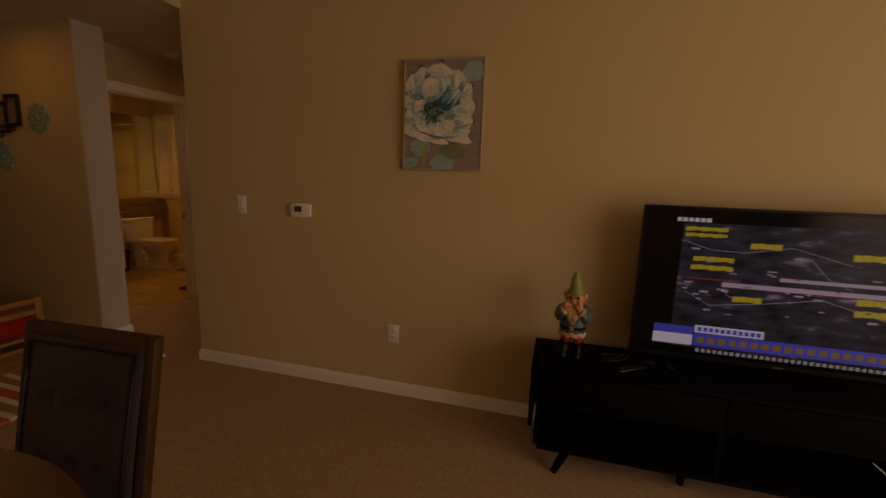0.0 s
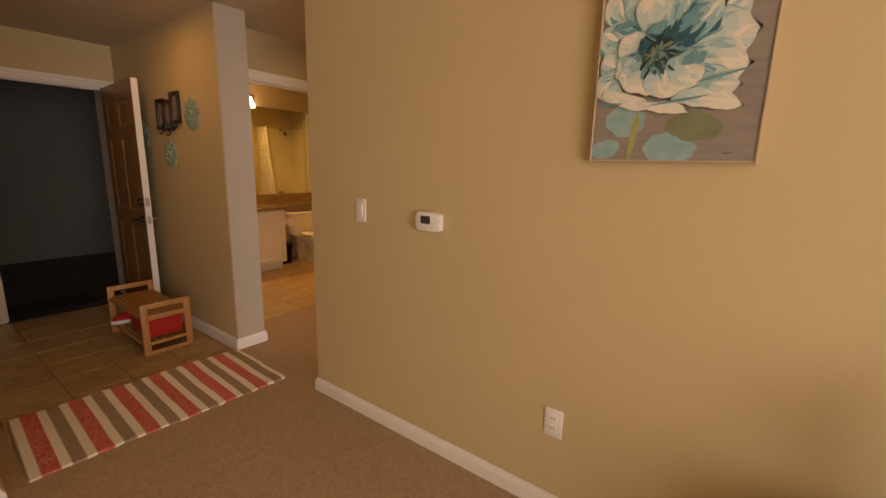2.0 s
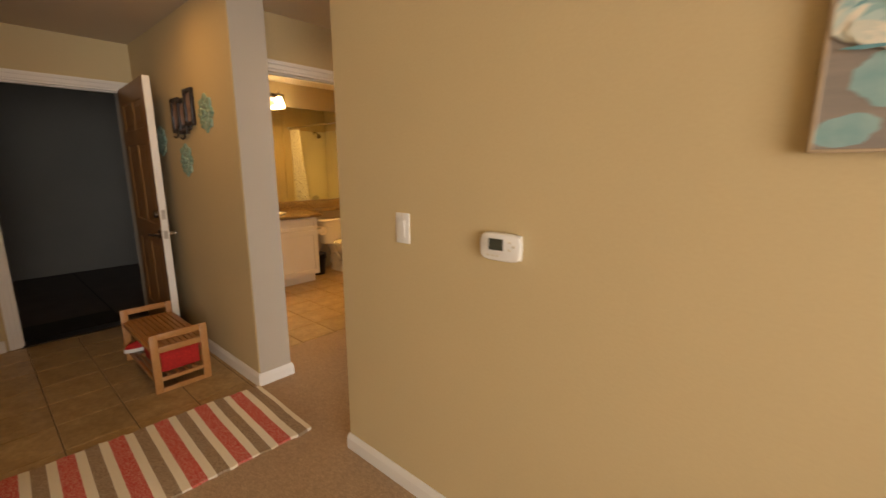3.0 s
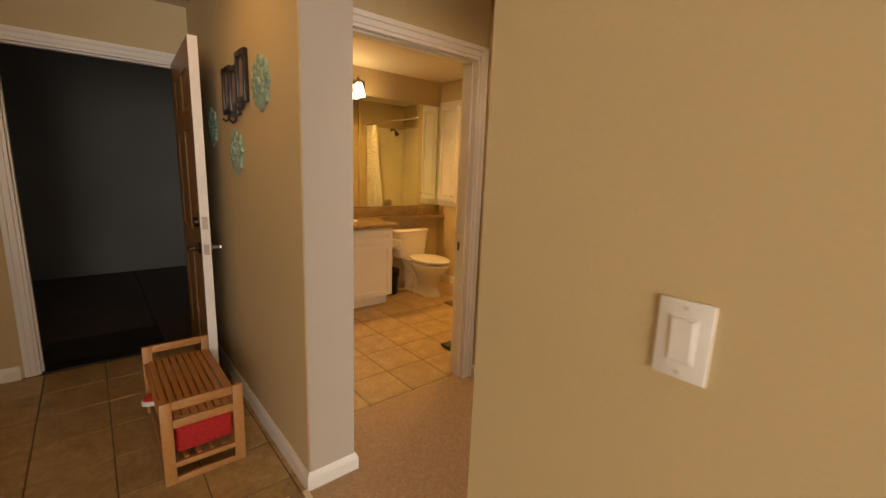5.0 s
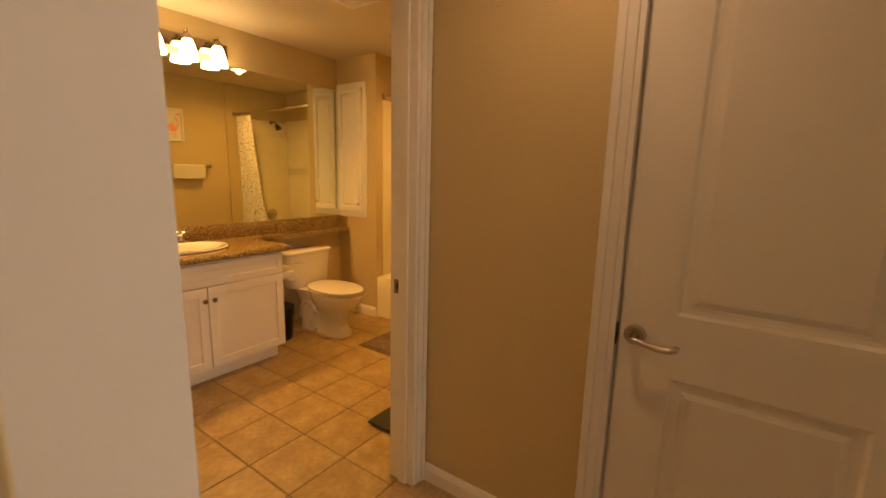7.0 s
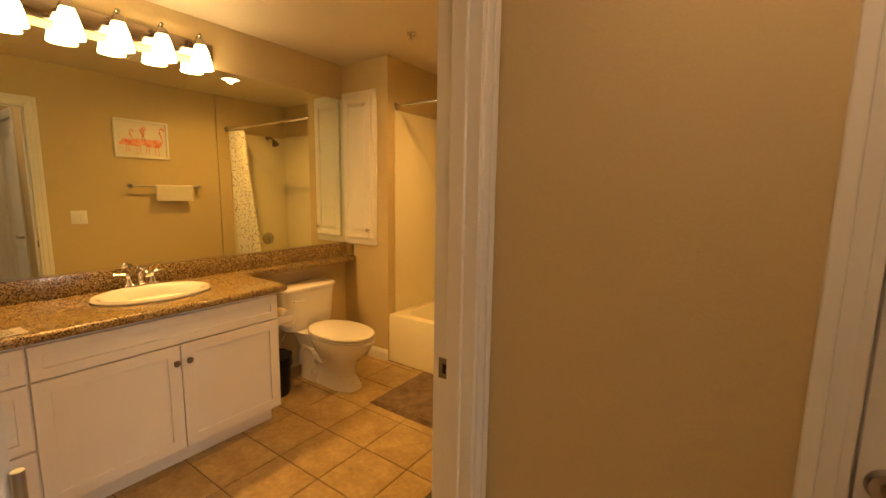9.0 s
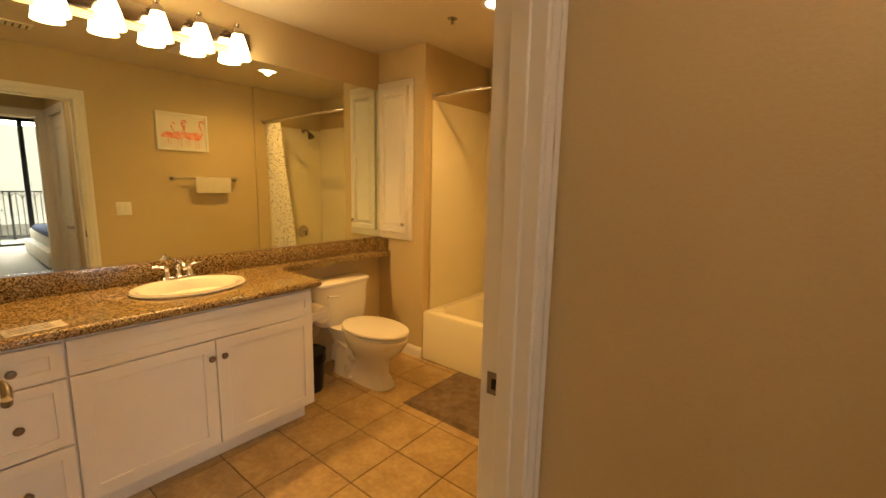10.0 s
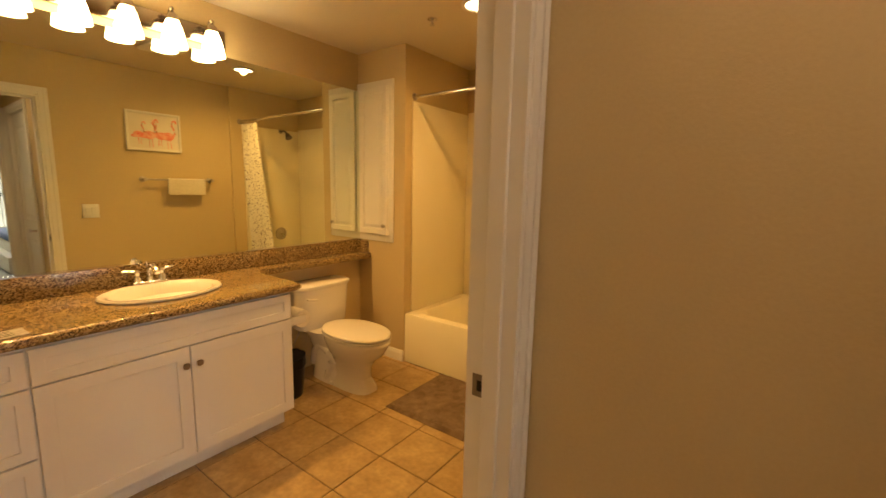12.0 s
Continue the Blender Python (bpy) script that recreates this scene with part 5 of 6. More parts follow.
def picture_noise():
    mat = bpy.data.materials.new("news_picture")
    mat.use_nodes = True
    n, l = mat.node_tree.nodes, mat.node_tree.links
    p = n["Principled BSDF"]
    tc, t = n.new("ShaderNodeTexCoord"), n.new("ShaderNodeTexNoise")
    mp = n.new("ShaderNodeMapping")
    mp.inputs["Scale"].default_value = (3.0, 1.0, 9.0)
    mp.inputs["Rotation"].default_value = (0, radians(6), 0)
    t.inputs["Scale"].default_value, t.inputs["Detail"].default_value = 2.6, 9
    r = n.new("ShaderNodeValToRGB")
    for i, (pos, c) in enumerate(((0.35, (0.008, 0.012, 0.022)), (0.60, (0.042, 0.052, 0.10)))):
        r.color_ramp.elements[i].position, r.color_ramp.elements[i].color = pos, (*c, 1)
    e = r.color_ramp.elements.new(0.72)
    e.color = (0.30, 0.28, 0.46, 1)
    l.new(tc.outputs["Object"], mp.inputs["Vector"])
    l.new(mp.outputs["Vector"], t.inputs["Vector"])
    l.new(t.outputs["Fac"], r.inputs["Fac"])
    l.new(r.outputs["Color"], p.inputs["Emission Color"])
    p.inputs["Base Color"].default_value, p.inputs["Emission Strength"].default_value, p.inputs["Roughness"].default_value = (0.004, 0.004, 0.004, 1), 0.9, 0.25
    p.inputs["Specular IOR Level"].default_value = 0.12
    return mat


scr = part("screen", bx(-TW + 0.012, TW - 0.012, -0.004, 0.001, TB - TH + 0.022, TB + TH - 0.012), M("dark_screen_glass", (0.004, 0.004, 0.005), rough=0.15, scale=3, spec=0.15), tv, smooth=False)
SX = -0.455           # left end of the picture on the screen
part("picture", bx(SX, 0.50, -0.0052, -0.0040, TB - 0.30, TB + 0.29), picture_noise(), scr, "dark aerial news picture", smooth=False)
YEL, BLU, WHT, PUR = emitting("caption_yellow", (0.72, 0.70, 0.02), 0.7), emitting("caption_blue", (0.02, 0.05, 0.62), 1.3), emitting("caption_white", (0.55, 0.68, 1.0), 1.2), emitting("road_lilac", (0.40, 0.38, 0.66), 1.1)

RED = emitting("roof_red", (0.30, 0.05, 0.06), 0.6)
AMB, GRY = emitting("caption_amber", (0.50, 0.36, 0.05), 0.45), emitting("caption_grey", (0.46, 0.54, 0.76), 0.75)


def bar(mat, x0, x1, z0, z1, name="caption", lift=0.0):
    part(name, bx(x0, x1, -0.0062 - lift, -0.0050, TB + z0, TB + z1), mat, scr, smooth=False)


for x0, x1, z0, z1 in ((-0.445, -0.275, 0.252, 0.272), (-0.445, -0.275, 0.225, 0.243), (-0.18, -0.06, 0.185, 0.212), (-0.40, -0.235, 0.115, 0.138), (-0.405, -0.235, 0.075, 0.098), (-0.22, -0.105, -0.062, -0.035), (0.20, 0.33, 0.16, 0.19), (0.24, 0.36, -0.03, 0.0), (0.24, 0.36, -0.08, -0.05)):
    count = max(3, int((x1 - x0) / (z1 - z0) * 1.0))
    step = (x1 - x0) / count
    for i in range(count):
        bar(YEL, x0 + i * step, x0 + (i + 0.95) * step, z0 + 0.002 * (i % 3), z1 - 0.002 * ((i + 1) % 2))
for x0, x1, z0, z1 in ((-0.53, -0.36, -0.238, -0.200), (-0.355, 0.50, -0.290, -0.230)):
    bar(BLU, x0, x1, z0, z1)
bar(WHT, -0.53, -0.36, -0.292, -0.240)
bar(WHT, -0.355, -0.075, -0.226, -0.190, "headline")
for i in range(11):
    bar(BLU, -0.343 + 0.024 * i, -0.326 + 0.024 * i, -0.218, -0.199, "headline_letter", 0.0006)
for i in range(6):
    bar(WHT, -0.485 + 0.024 * i, -0.467 + 0.024 * i, 0.294, 0.311, "channel_mark")
bar(PUR, -0.27, 0.45, 0.003, 0.024, "road")
bar(PUR, -0.05, 0.48, 0.048, 0.064, "road")
bar(RED, -0.42, -0.20, 0.030, 0.036, "road", 0.0004)
blot = random.Random(8)
for i in range(46):
    bx0, bz0, ln = blot.uniform(-0.44, 0.42), blot.gauss(0.02, 0.09), blot.uniform(0.008, 0.035)
    if -0.17 < bz0 < 0.20:
        bar((PUR, GRY, PUR, RED)[i % 4], bx0, bx0 + ln, bz0, bz0 + blot.uniform(0.003, 0.010), "roof", 0.0003 + 0.00002 * i)
for i in range(18):
    bar(AMB, -0.340 + 0.044 * i, -0.312 + 0.044 * i, -0.274, -0.246, "caption", 0.0008)
for i in range(34):
    bar(GRY, -0.340 + 0.024 * i, -0.326 + 0.024 * i, -0.320, -0.304, "caption", 0.0002)
for k, pts in enumerate((((-0.43, 0.20), (-0.33, 0.17), (-0.2, 0.165), (-0.02, 0.20), (0.2, 0.14)), ((-0.42, -0.03), (-0.31, -0.09), (-0.1, -0.06), (0.12, -0.02), (0.4, -0.10)), ((-0.24, 0.03), (-0.25, -0.03), (-0.20, -0.06)), ((0.05, 0.16), (0.12, 0.08), (0.22, 0.03)))):
    part("road_line", tube(nb(), [(x, -0.0055, TB + z) for x, z in pts], 0.0012, 6), GRY, scr)

# garden gnome, one solid figure
HAT, SKIN, BEARD = M("green_glazed_hat", (0.15, 0.25, 0.045), (0.27, 0.36, 0.12), rough=0.4, scale=42, bump=0.5, bscale=120), M("gnome_face_glaze", (0.62, 0.27, 0.11), (0.70, 0.36, 0.18), rough=0.4, scale=30), M("cream_beard_glaze", (0.66, 0.48, 0.27), (0.48, 0.30, 0.15), rough=0.5, scale=50)
COAT, TROUS = M("blue_green_coat_glaze", (0.045, 0.085, 0.095), (0.11, 0.15, 0.145), rough=0.4, scale=40), M("red_trouser_glaze", (0.42, 0.03, 0.025), (0.30, 0.02, 0.018), rough=0.4, scale=24)
gb_ = nb()


def blob(fn, index):
    before = set(gb_.faces)
    fn()
    for f in gb_.faces:
        if f not in before:
            f.material_index = index
            f.smooth = True


blob(lambda: loft(gb_, [oval(0.004 * math.sin(z * 60), 0.006 + 0.3 * max(0, z - 0.36) * 0.2, z, r, r * 0.95, 26) for z, r in ((0.312, 0.047), (0.316, 0.056), (0.326, 0.055), (0.333, 0.048), (0.355, 0.041), (0.375, 0.032), (0.383, 0.031), (0.402, 0.021), (0.410, 0.019), (0.424, 0.011), (0.430, 0.004))]), 0)
blob(lambda: ball(gb_, (0, 0.0, 0.288), 0.058, 0.054, 0.048, 20), 1)
blob(lambda: ball(gb_, (0, -0.058, 0.287), 0.018, 0.018, 0.015), 1)
for s in (-1, 1):
    blob(lambda: ball(gb_, (s * 0.062, 0.004, 0.306), 0.014, 0.009, 0.019), 1)
    blob(lambda: ball(gb_, (s * 0.034, -0.044, 0.272), 0.024, 0.018, 0.018), 1)
    blob(lambda: tube(gb_, [(s * (0.024 + 0.015 * math.cos(a)), -0.056, 0.303 + 0.011 * math.sin(a)) for a in np.linspace(0, 2 * math.pi, 15)], 0.0028, 6), 6)
    blob(lambda: ball(gb_, (s * 0.024, -0.048, 0.303), 0.009, 0.006, 0.008, 10), 5)
    blob(lambda: tube(gb_, [(s * 0.010, -0.062, 0.273), (s * 0.028, -0.064, 0.268), (s * 0.046, -0.054, 0.258)], 0.010, 10), 2)
    blob(lambda: loft(gb_, [oval(s * x, y, z, r, r, 16) for x, y, z, r in ((0.058, 0.012, 0.258, 0.020), (0.076, 0.010, 0.245, 0.031), (0.088, 0.004, 0.222, 0.033), (0.092, -0.012, 0.200, 0.032), (0.082, -0.022, 0.180, 0.022))]), 3)
    blob(lambda: tube(gb_, [(s * 0.090, -0.012, 0.196), (s * 0.086, -0.040, 0.206), (s * 0.070, -0.058, 0.228), (s * 0.056, -0.064, 0.243)], 0.025, 14), 3)
    blob(lambda: tube(gb_, [(s * 0.060, -0.063, 0.238), (s * 0.052, -0.066, 0.248)], 0.029, 14), 2)
    blob(lambda: ball(gb_, (s * 0.040, -0.068, 0.262), 0.022, 0.018, 0.024), 1)
    for k in range(4):
        blob(lambda: tube(gb_, [(s * (0.050 - 0.009 * k), -0.082, 0.258), (s * (0.046 - 0.009 * k), -0.080, 0.280 - 0.002 * k)], 0.0058, 8), 1)
    blob(lambda: tube(gb_, [(s * 0.036, 0, 0.125), (s * 0.038, -0.002, 0.095), (s * 0.040, -0.004, 0.074)], 0.034, 16), 4)
    blob(lambda: loft(gb_, [oval(s * 0.044, y, z, rx, ry, 18) for y, z, rx, ry in ((-0.020, 0.0, 0.030, 0.052), (-0.020, 0.014, 0.033, 0.055), (-0.016, 0.030, 0.030, 0.046), (-0.004, 0.046, 0.027, 0.029), (-0.003, 0.070, 0.030, 0.030), (-0.003, 0.080, 0.033, 0.033), (-0.003, 0.086, 0.031, 0.031))]), 5)
blob(lambda: loft(gb_, [oval(0, 0, z, rx * (1 + 0.03 * math.sin(40 * z)), ry, 28, 2.3) for z, rx, ry in ((0.120, 0.076, 0.064), (0.132, 0.082, 0.068), (0.165, 0.080, 0.068), (0.205, 0.078, 0.062), (0.240, 0.070, 0.050), (0.262, 0.045, 0.038))]), 3)
for k in range(44):
    a = 2 * math.pi * k / 44
    blob(lambda: ball(gb_, (0.076 * math.cos(a), 0.064 * math.sin(a), 0.121 + 0.004 * math.sin(5 * k)), 0.012, 0.012, 0.013, 8), 2)
blob(lambda: loft(gb_, [oval(0.004 * math.sin(90 * z), -0.040 - 0.10 * (0.285 - z) * 0.5, z, rx, ry, 22) for z, rx, ry in ((0.160, 0.006, 0.010), (0.172, 0.018, 0.020), (0.195, 0.032, 0.030), (0.225, 0.046, 0.034), (0.255, 0.054, 0.032), (0.276, 0.050, 0.020))]), 2)
for k in range(9):
    x = -0.036 + 0.009 * k
    blob(lambda: tube(gb_, [(x, -0.066 + 6 * x * x, 0.258), (x * 0.8 + 0.003, -0.078 + 5 * x * x, 0.222), (x * 0.45, -0.074, 0.180 + 0.4 * abs(x))], 0.0062, 8), 2)
blob(lambda: loft(gb_, [oval(0, 0, z, rx, ry, 28, 2.3) for z, rx, ry in ((0.148, 0.0845, 0.0715), (0.151, 0.087, 0.074), (0.160, 0.087, 0.074), (0.163, 0.0845, 0.0715))]), 5)
blob(lambda: box(gb_, -0.014, 0.014, -0.079, -0.070, 0.145, 0.166, 0.002), 6)
BUCKLE = M("dull_brass_glaze", (0.42, 0.30, 0.16), (0.34, 0.23, 0.11), rough=0.35, metal=0.5, scale=30)
gn = new("gnome_statue", finish(gb_, "gnome_statue", [HAT, SKIN, BEARD, COAT, TROUS, BLACK, BUCKLE]))
gn.matrix_basis = pose(0.265, 2.225, 0.535, 0, 0, -8) @ Matrix.Diagonal((0.74, 0.86, 1.0, 1))
tagged(gn, "glazed garden gnome statue with a green pointed hat", "statue")

rm = thing("remote_control", pose(0.53, 2.14, 0.535, 0, 0, 35), "black remote control on the television stand", "remote")
part("body", bx(-0.085, 0.085, -0.022, 0.022, 0, 0.018, 0.006), BLACK, rm)
for i in range(4):
    part("button", bx(-0.06 + 0.03 * i, -0.045 + 0.03 * i, -0.010, 0.010, 0.017, 0.0195, 0.001, 1), LCD, rm)
cbx = thing("cable_bundle", (0.47, 2.22, 0.535), "tangle of black cables beside the television", "cable")
for k in range(4):
    pts = [(0.09 * math.cos(a * 1.3 + k) * (1 - 0.1 * k), 0.05 * math.sin(a * 1.7 + k), 0.006 + 0.006 * k + 0.005 * math.sin(3 * a)) for a in np.linspace(0, 5, 26)]
    part("cable", tube(nb(), pts, 0.0042, 6), BLACK, cbx)
sb = thing("set_top_box", (0.60, 2.27, 0.535), "small black streaming box beside the television", "media box")
part("body", bx(-0.05, 0.05, -0.05, 0.05, 0, 0.022, 0.005), BLACK, sb)


# canvas painting of a pale flower
pt = thing("canvas_painting", pose(-0.503, TV_Y, 1.724, 0, 0, 180), "canvas painting of a large white and teal flower", "painting")
PW, PH = 0.222, 0.293
CANVAS = M("grey_taupe_canvas", (0.33, 0.27, 0.225), (0.24, 0.215, 0.19), rough=0.85, scale=9, stretch=(1, 1, 6), bump=0.3, bscale=300)
PTEAL = M("teal_brushwork", (0.20, 0.37, 0.37), (0.33, 0.47, 0.45), rough=0.7, scale=22, bump=0.3, bscale=80, contrast=0.4)


PDEEP = M("deep_teal_brushwork", (0.012, 0.06, 0.085), (0.03, 0.15, 0.19), rough=0.7, scale=40, bump=0.3, bscale=80)
PGREEN = M("olive_brushwork", (0.16, 0.19, 0.09), (0.22, 0.24, 0.13), rough=0.7, scale=18)
PSTEM = M("yellow_green_stem", (0.38, 0.38, 0.12), (0.28, 0.30, 0.10), rough=0.7, scale=20)
PFRAME = M("pale_wood_edge", (0.55, 0.42, 0.28), (0.45, 0.33, 0.21), rough=0.5, scale=14)
part("canvas", bx(-PW, PW, 0.001, 0.030, -PH, PH), CANVAS, pt, smooth=False)
ed = nb()
for a, b, c, d in ((-PW - 0.006, -PW, -PH - 0.006, PH + 0.006), (PW, PW + 0.006, -PH - 0.006, PH + 0.006), (-PW, PW, PH, PH + 0.006), (-PW, PW, -PH - 0.006, -PH)):
    box(ed, a, b, 0.001, 0.034, c, d, 0.0015, 1)
part("frame", ed, PFRAME, pt)


def stroke(name, mat, cx, cz, rx, rz, turn, layer, wob=0.12, seed=0):
    """One flat painted shape with a wavering outline, clipped to the canvas."""
    bm = nb()
    pts = []
    for a in np.linspace(0, 2 * math.pi, 44, endpoint=False):
        k = 1 + wob * noise.noise((math.cos(a) * 1.6 + seed * 3.7, math.sin(a) * 1.6, seed)) + 0.35 * wob * noise.noise((math.cos(a) * 6, math.sin(a) * 6 + seed, 2))
        u, v = rx * k * math.cos(a), rz * k * math.sin(a)
        x, z = cx + u * math.cos(turn) - v * math.sin(turn), cz + u * math.sin(turn) + v * math.cos(turn)
        pts.append((-max(-PW, min(PW, x)), 0.0302 + 0.0002 * layer, max(-PH, min(PH, z))))
    vs = [bm.verts.new(p) for p in pts]
    mid = bm.verts.new((-max(-PW, min(PW, cx)), 0.0302 + 0.0002 * layer, max(-PH, min(PH, cz))))
    for i in range(len(vs)):
        if (vs[i].co - vs[(i + 1) % len(vs)].co).length > 1e-5:
            bm.faces.new((vs[i], vs[(i + 1) % len(vs)], mid))
    part(name, bm, mat, pt, smooth=False)


for i, (mat, cx, cz, rx, rz, tn, nm) in enumerate((
        (PTEAL, 0.165, 0.225, 0.060, 0.050, 0.2, "background_patch"), (PTEAL, -0.18, -0.262, 0.045, 0.028, 0.3, "background_patch"), (PTEAL, 0.005, -0.258, 0.070, 0.045, 0.0, "background_patch"),
        (PTEAL, -0.125, -0.175, 0.060, 0.045, 0.0, "background_patch"), (PGREEN, 0.065, -0.195, 0.072, 0.040, -0.12, "leaf"), (PSTEM, -0.098, -0.222, 0.010, 0.070, -0.12, "stem"))):
    stroke(nm, mat, cx, cz, rx, rz, tn, i, 0.22, i + 1)

# brushed petals: each is a ground shape with strokes laid along it, deep at the heart and pale at the rim
SHADES = [PDEEP,
          M("mid_teal_brushwork", (0.10, 0.27, 0.30), (0.17, 0.36, 0.38), rough=0.7, scale=50, bump=0.3, bscale=90),
          M("aqua_brushwork", (0.27, 0.45, 0.44), (0.36, 0.53, 0.51), rough=0.7, scale=50, bump=0.3, bscale=90),
          M("pale_aqua_brushwork", (0.44, 0.58, 0.54), (0.54, 0.64, 0.58), rough=0.7, scale=50, bump=0.3, bscale=90),
          M("cream_petal_brushwork", (0.68, 0.66, 0.54), (0.60, 0.63, 0.54), rough=0.7, scale=50, bump=0.3, bscale=90),
          M("warm_white_brushwork", (0.80, 0.74, 0.60), (0.74, 0.70, 0.58), rough=0.7, scale=50, bump=0.3, bscale=90)]
brush = random.Random(17)


def petal(base, tip, width, tone, layer, bend=0.0, count=26):
    """Paint one petal from base to tip; tone lifts or lowers its shades."""
    bm = nb()
    b, p = Vector(base), Vector(tip)
    axis = p - b
    side = Vector((-axis.y, axis.x)).normalized()

    def at(u, v, h):
        wide = 1.22 * width * math.sqrt(max(0.0, 1 - ((u - 0.64) / (0.86 if u < 0.64 else 0.362)) ** 2))
        q = b + axis * u * (1 - 0.06 * v * v) + side * (v * wide + bend * math.sin(math.pi * u * 0.6))
        q += Vector((noise.noise((q.x * 26, q.y * 26, layer)), noise.noise((q.x * 26, q.y * 26, layer + 9)))) * 0.010
        return bm.verts.new((-max(-PW, min(PW, q.x)), 0.0302 + 0.0002 * h, max(-PH, min(PH, q.y))))

    def band(u0, u1, v0, v1, half, h, shade, taper=True, n=8):
        left, right = [], []
        for k in range(n + 1):
            f = k / n
            w = half * (math.sin(math.pi * (0.12 + 0.80 * f)) if taper else 1.0)
            u, v = u0 + (u1 - u0) * f, v0 + (v1 - v0) * f
            left.append(at(u, max(-1, v - w), h))
            right.append(at(u, min(1, v + w), h))
        for k in range(n):
            f = bm.faces.new((left[k], left[k + 1], right[k + 1], right[k]))
            f.material_index = max(0, min(5, shade))

    for k, sh in enumerate((1, 2, 3, 4)):
        for v in (-0.75, -0.25, 0.25, 0.75):
            band(0.25 * k, 0.25 * k + 0.29, v, v, 0.25, layer + 0.05 * k, sh + tone, False, 4)
    for k in range(count):
        u0 = brush.uniform(0.0, 0.75)
        u1 = min(1.0, u0 + brush.uniform(0.18, 0.45))
        v = brush.uniform(-0.95, 0.95)
        mid = (u0 + u1) / 2
        shade = round(0.25 + 4.2 * mid ** 0.9 + tone + brush.gauss(0, 0.75) - (0.9 if abs(v) > 0.8 else 0))
        band(u0, u1, v, v * brush.uniform(0.75, 1.05), brush.uniform(0.05, 0.20), layer + 0.3 + 0.05 * k, shade)
    for v in (-0.98, 0.98):
        band(0.05, brush.uniform(0.6, 0.95), v, v, 0.045, layer + 1.7, 1 + tone)
    band(0.55, 0.98, brush.uniform(-0.6, 0.2), brush.uniform(-0.2, 0.6), 0.12, layer + 1.8, 5)
    part("petal", bm, SHADES, pt, smooth=False)


HX, HZ = -0.050, 0.022
for i, (bx0, bz0, tx, tz, w, tone, bend) in enumerate((
        (0.00, 0.05, 0.175, 0.135, 0.062, 0, 0.02), (-0.10, 0.05, -0.205, 0.215, 0.050, 0, -0.01), (-0.07, 0.08, -0.120, 0.262, 0.052, 0, 0.01), (0.00, 0.08, 0.085, 0.245, 0.055, 0, -0.01),
        (-0.04, 0.08, -0.010, 0.282, 0.070, 0, 0.0), (-0.10, 0.02, -0.218, 0.110, 0.050, -1, 0.01), (-0.10, 0.00, -0.220, 0.000, 0.055, -1, 0.0), (-0.10, -0.03, -0.215, -0.100, 0.042, 0, -0.01),
        (0.01, 0.02, 0.190, 0.040, 0.060, 0, 0.015), (0.02, -0.01, 0.185, -0.030, 0.048, 1, -0.005), (0.03, -0.05, 0.165, -0.085, 0.036, 0, -0.01), (-0.03, 0.06, 0.035, 0.200, 0.050, -1, 0.02),
        (-0.06, 0.07, -0.075, 0.200, 0.045, 1, 0.0), (0.00, 0.05, 0.100, 0.125, 0.042, -1, 0.0), (-0.08, 0.03, -0.160, 0.075, 0.035, 1, 0.01), (-0.09, 0.00, -0.165, -0.045, 0.038, 0, 0.0),
        (0.00, -0.105, 0.175, -0.155, 0.022, 2, 0.012), (-0.20, -0.088, -0.050, -0.140, 0.014, 3, 0.0), (-0.09, -0.120, 0.050, -0.152, 0.012, 3, -0.004),
        (-0.09, -0.02, -0.135, -0.085, 0.040, 1, 0.0), (-0.06, -0.01, -0.075, -0.105, 0.046, 1, 0.0), (-0.03, -0.01, -0.010, -0.112, 0.050, 1, 0.0), (0.00, 0.00, 0.055, -0.090, 0.040, 1, 0.0))):
    petal((bx0, bz0), (tx, tz), w, tone, 8 + 2.2 * i, bend)

heart = random.Random(5)
PBLACK = M("black_green_brushwork", (0.008, 0.020, 0.022), (0.02, 0.05, 0.05), rough=0.7, scale=60)
stroke("flower_centre", PDEEP, HX + 0.004, HZ + 0.006, 0.050, 0.056, 0.3, 62, 0.35, 77)
stroke("flower_centre", PBLACK, HX + 0.008, HZ - 0.002, 0.036, 0.040, 0.2, 62.5, 0.35, 78)
stroke("flower_centre", PGREEN, HX - 0.002, HZ - 0.004, 0.020, 0.022, 0.0, 63, 0.35, 79)
for i in range(44):
    a = heart.uniform(0, 2 * math.pi)
    d = heart.uniform(0.012, 0.066)
    stroke("brush_mark", (PBLACK, PDEEP, SHADES[1], PGREEN, PDEEP)[i % 5], HX + d * math.cos(a), HZ + d * math.sin(a), heart.uniform(0.008, 0.020), heart.uniform(0.002, 0.005), a + heart.uniform(-0.5, 0.5), 63.2 + i * 0.05, 0.5, 200 + i)
for i, (cx, cz, rx, rz, tn) in enumerate(((0.045, -0.010, 0.030, 0.018, 0.2), (-0.060, 0.085, 0.030, 0.016, 0.3), (-0.150, 0.105, 0.030, 0.010, 0.3))):
    stroke("brush_mark", SHADES[1], cx, cz, rx, rz, tn, 66 + i * 0.2, 0.5, 300 + i)
for i, (cx, cz, rx, tn) in enumerate(((0.02, -0.122, 0.075, 0.12), (-0.17, -0.122, 0.035, -0.02), (0.12, -0.062, 0.060, 0.22))):
    stroke("brush_fold", SHADES[1], cx, cz, rx, 0.0035, tn, 67 + i * 0.2, 0.3, 120 + i)
stroke("maker_mark", PBLACK, 0.155, -0.272, 0.012, 0.0012, 0.05, 68, 0.3, 400)


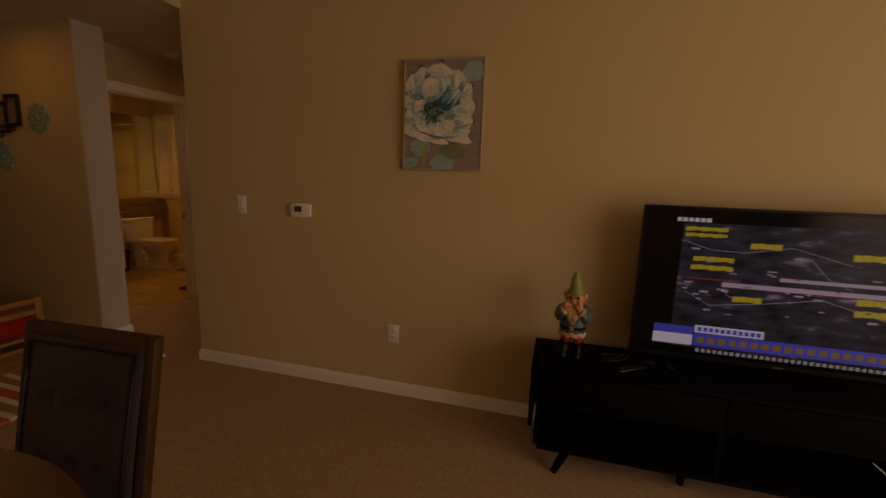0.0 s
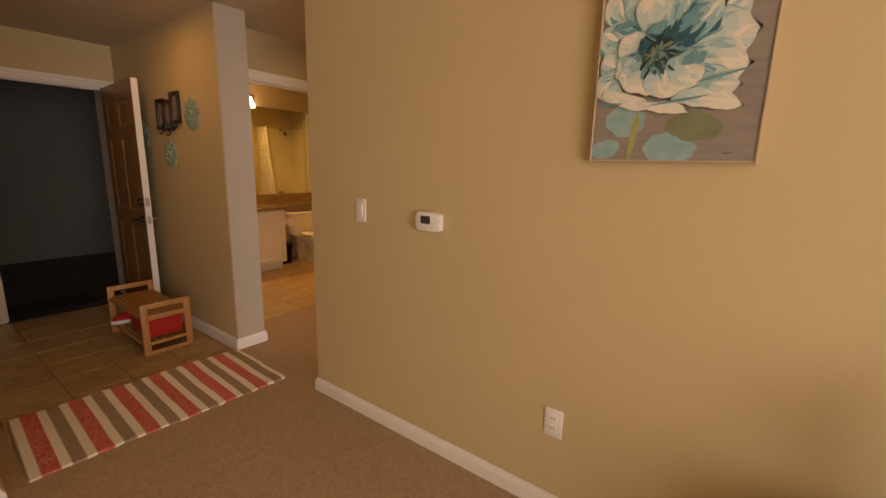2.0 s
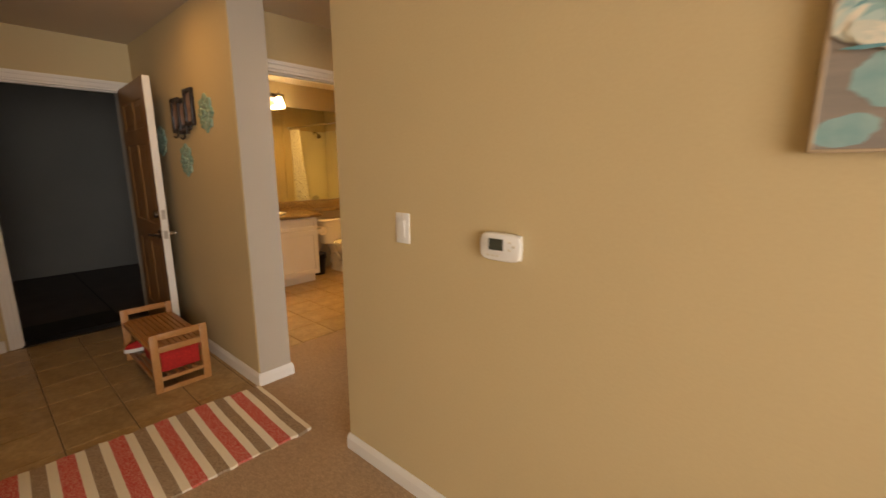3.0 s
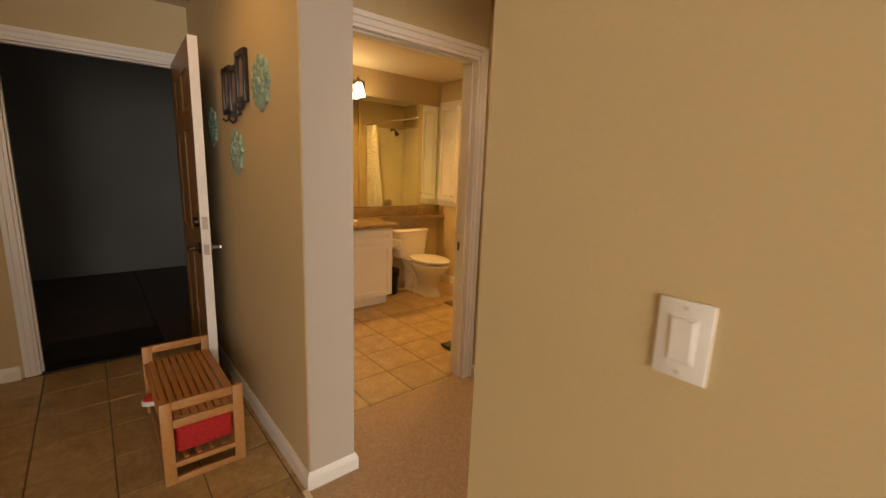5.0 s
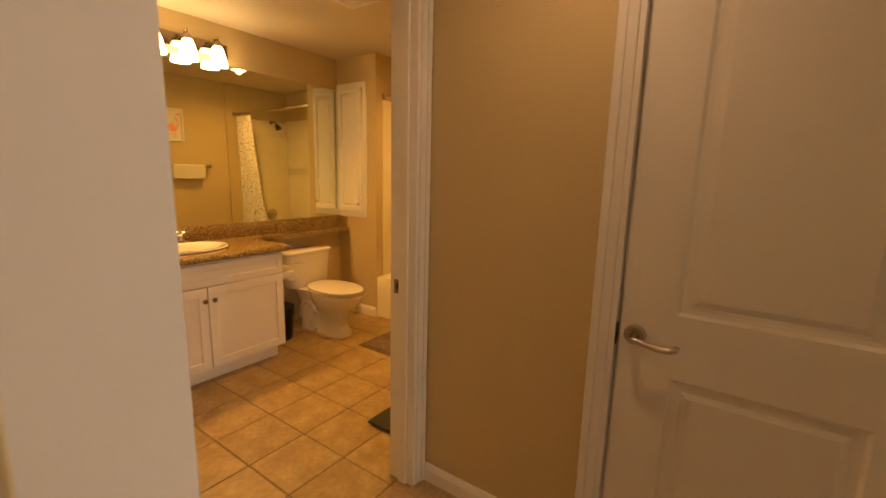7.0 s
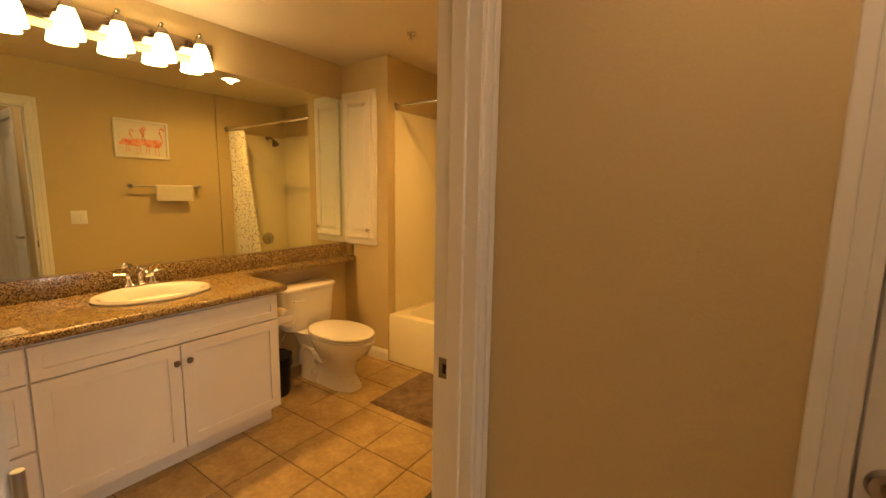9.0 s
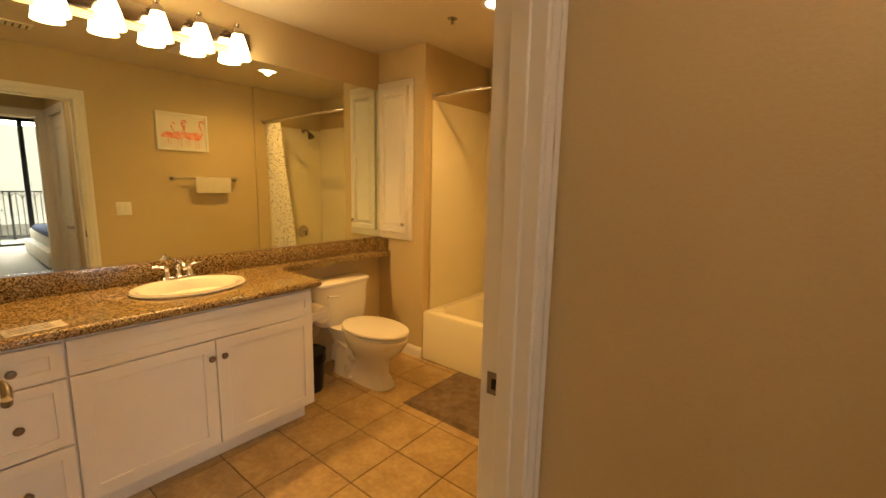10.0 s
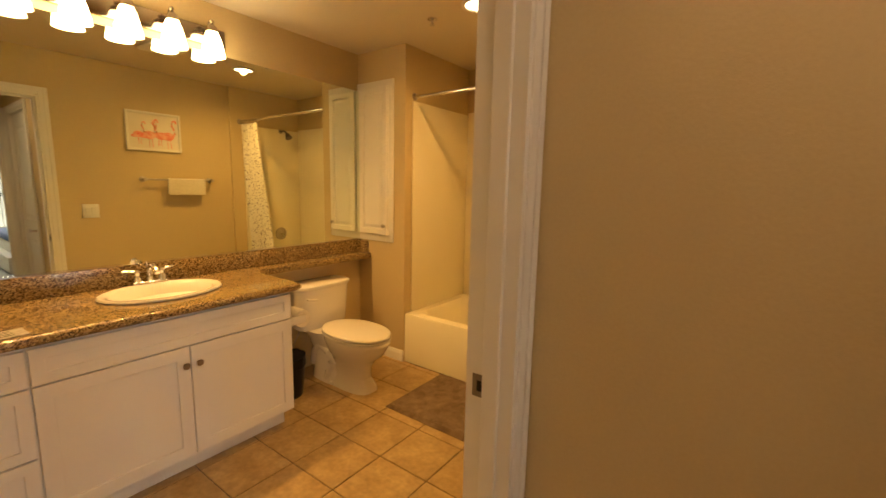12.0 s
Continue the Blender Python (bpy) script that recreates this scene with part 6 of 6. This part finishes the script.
# dining chair and round table
ch = thing("dining_chair", pose(-0.939, 0.590, 0.006, 0, 0, 3) @ Matrix.Diagonal((0.95, 1, 0.930, 1)), "brown wooden dining chair with a tufted leather back", "chair", "chairs round the table")
for s in (-1, 1):
    part("leg", tube(nb(), [(s * 0.19, 0.20, 0.0), (s * 0.195, 0.20, 0.24), (s * 0.20, 0.205, 0.47)], 0.020, 10), CHAIRWOOD, ch)
    part("leg", bx(s * 0.19 - 0.02, s * 0.19 + 0.02, -0.22, -0.18, 0, 0.42, 0.004), CHAIRWOOD, ch)
part("seat_frame", bx(-0.215, 0.215, -0.22, 0.215, 0.40, 0.445, 0.006), CHAIRWOOD, ch)
part("seat", bx(-0.21, 0.21, -0.215, 0.20, 0.445, 0.495, 0.02, 3), LEATHER, ch)
bk_ = nb()
for a, b, c, d in ((-0.215, -0.184, 0.47, 1.045), (0.184, 0.215, 0.47, 1.045), (-0.184, 0.184, 1.014, 1.045), (-0.184, 0.184, 0.55, 0.585)):
    box(bk_, a, b, -0.014, 0.014, c, d, 0.005)
for v in bk_.verts:
    v.co.y += 0.205 + 0.10 * max(0.0, (v.co.z - 0.47) / 0.575) ** 1.3
part("back_frame", bk_, CHAIRWOOD, ch)
bp = nb()
nu, nv = 40, 44
tufts = [(x, z) for z in (0.70, 0.86) for x in (-0.085, 0.0, 0.085)]
for side in (-1, 1):
    g = {}
    for i in range(nu + 1):
        for j in range(nv + 1):
            u, v = -0.187 + 0.374 * i / nu, 0.58 + 0.439 * j / nv
            edge = min(1, 8 * min(i / nu, 1 - i / nu), 8 * min(j / nv, 1 - j / nv))
            puff = 0.010 + 0.020 * edge ** 0.5
            for tx, tz in tufts:
                puff -= 0.012 * math.exp(-((u - tx) ** 2 + (v - tz) ** 2) / 0.00035)
            g[i, j] = bp.verts.new((u, 0.205 + 0.10 * ((v - 0.47) / 0.575) ** 1.3 + side * puff * 0.9, v))
    for i in range(nu):
        for j in range(nv):
            bp.faces.new((g[i, j], g[i + 1, j], g[i + 1, j + 1], g[i, j + 1]))
bmesh.ops.remove_doubles(bp, verts=bp.verts, dist=0.0001)
part("backrest", bp, LEATHER, ch, "tufted dark brown leather pad")
wl = nb()
for side in (-1, 1):
    loop = [(-0.172, 0.598), (0.172, 0.598), (0.172, 1.003), (-0.172, 1.003), (-0.172, 0.598)]
    tube(wl, [(x, 0.205 + 0.10 * ((z - 0.47) / 0.575) ** 1.3 + side * 0.0235, z) for (x0, z0), (x1, z1) in zip(loop, loop[1:]) for x, z in [(x0 + (x1 - x0) * k / 8, z0 + (z1 - z0) * k / 8) for k in range(8)]], 0.004, 6)
part("welt", wl, BLACK, ch, "dark welt seam round the pad")
for tx, tz in tufts:
    part("button", ball(nb(), (tx, 0.205 + 0.10 * ((tz - 0.47) / 0.575) ** 1.3 - 0.019, tz), 0.008, 0.004, 0.008, 10), LEATHER, ch)

tbl = thing("dining_table", (-0.92, 0.12, 0.012), "round dark walnut dining table", "table")
part("tabletop", lathe(nb(), [(0.001, 0.715), (0.575, 0.715), (0.594, 0.724), (0.600, 0.738), (0.593, 0.747), (0.001, 0.748)], n=96), DARKWOOD, tbl)
part("column", lathe(nb(), [(0.05, 0.06), (0.07, 0.10), (0.045, 0.20), (0.06, 0.40), (0.05, 0.62), (0.11, 0.70), (0.12, 0.716)], n=28), DARKWOOD, tbl)
for k in range(4):
    a = math.pi / 4 + k * math.pi / 2
    part("foot", tube(nb(), [(0.03 * math.cos(a), 0.03 * math.sin(a), 0.14), (0.18 * math.cos(a), 0.18 * math.sin(a), 0.09), (0.30 * math.cos(a), 0.30 * math.sin(a), 0.025)], 0.024, 10), DARKWOOD, tbl)


# ---- floor tiles, last ----
def tile_mesh(sx, sy):
    bm = nb()
    box(bm, -sx / 2, sx / 2, -sy / 2, sy / 2, -0.008, 0.0, 0.0025, 1)
    return finish(bm, "tile", TILE, False)


def lay_tiles(parent, x_line, y_line, px, py, x0, x1, y0, y1):
    """Whole tiles on a grid through (x_line, y_line), cut short at the edges of the floor."""
    made = {}
    i0, i1 = math.floor((x0 - x_line) / px), math.ceil((x1 - x_line) / px)
    j0, j1 = math.floor((y0 - y_line) / py), math.ceil((y1 - y_line) / py)
    for i in range(i0, i1):
        for j in range(j0, j1):
            a, b = max(x0, x_line + i * px), min(x1, x_line + (i + 1) * px)
            c, d = max(y0, y_line + j * py), min(y1, y_line + (j + 1) * py)
            if b - a < 0.03 or d - c < 0.03:
                continue
            key = (round(b - a - 0.005, 3), round(d - c - 0.005, 3))
            if key not in made:
                made[key] = tile_mesh(*key)
            ob = new("tile", made[key])
            ob.location = ((a + b) / 2, (c + d) / 2, 0.0)
            ob.parent = parent


lay_tiles(entry_floor, -3.365, 1.533, 0.3045, 0.3025, -5.20, -3.236, 0.3, 2.475)
lay_tiles(bath_floor, -4.573, 3.943, 0.3060, 0.3070, -5.77, -3.62, 2.75, 5.22)
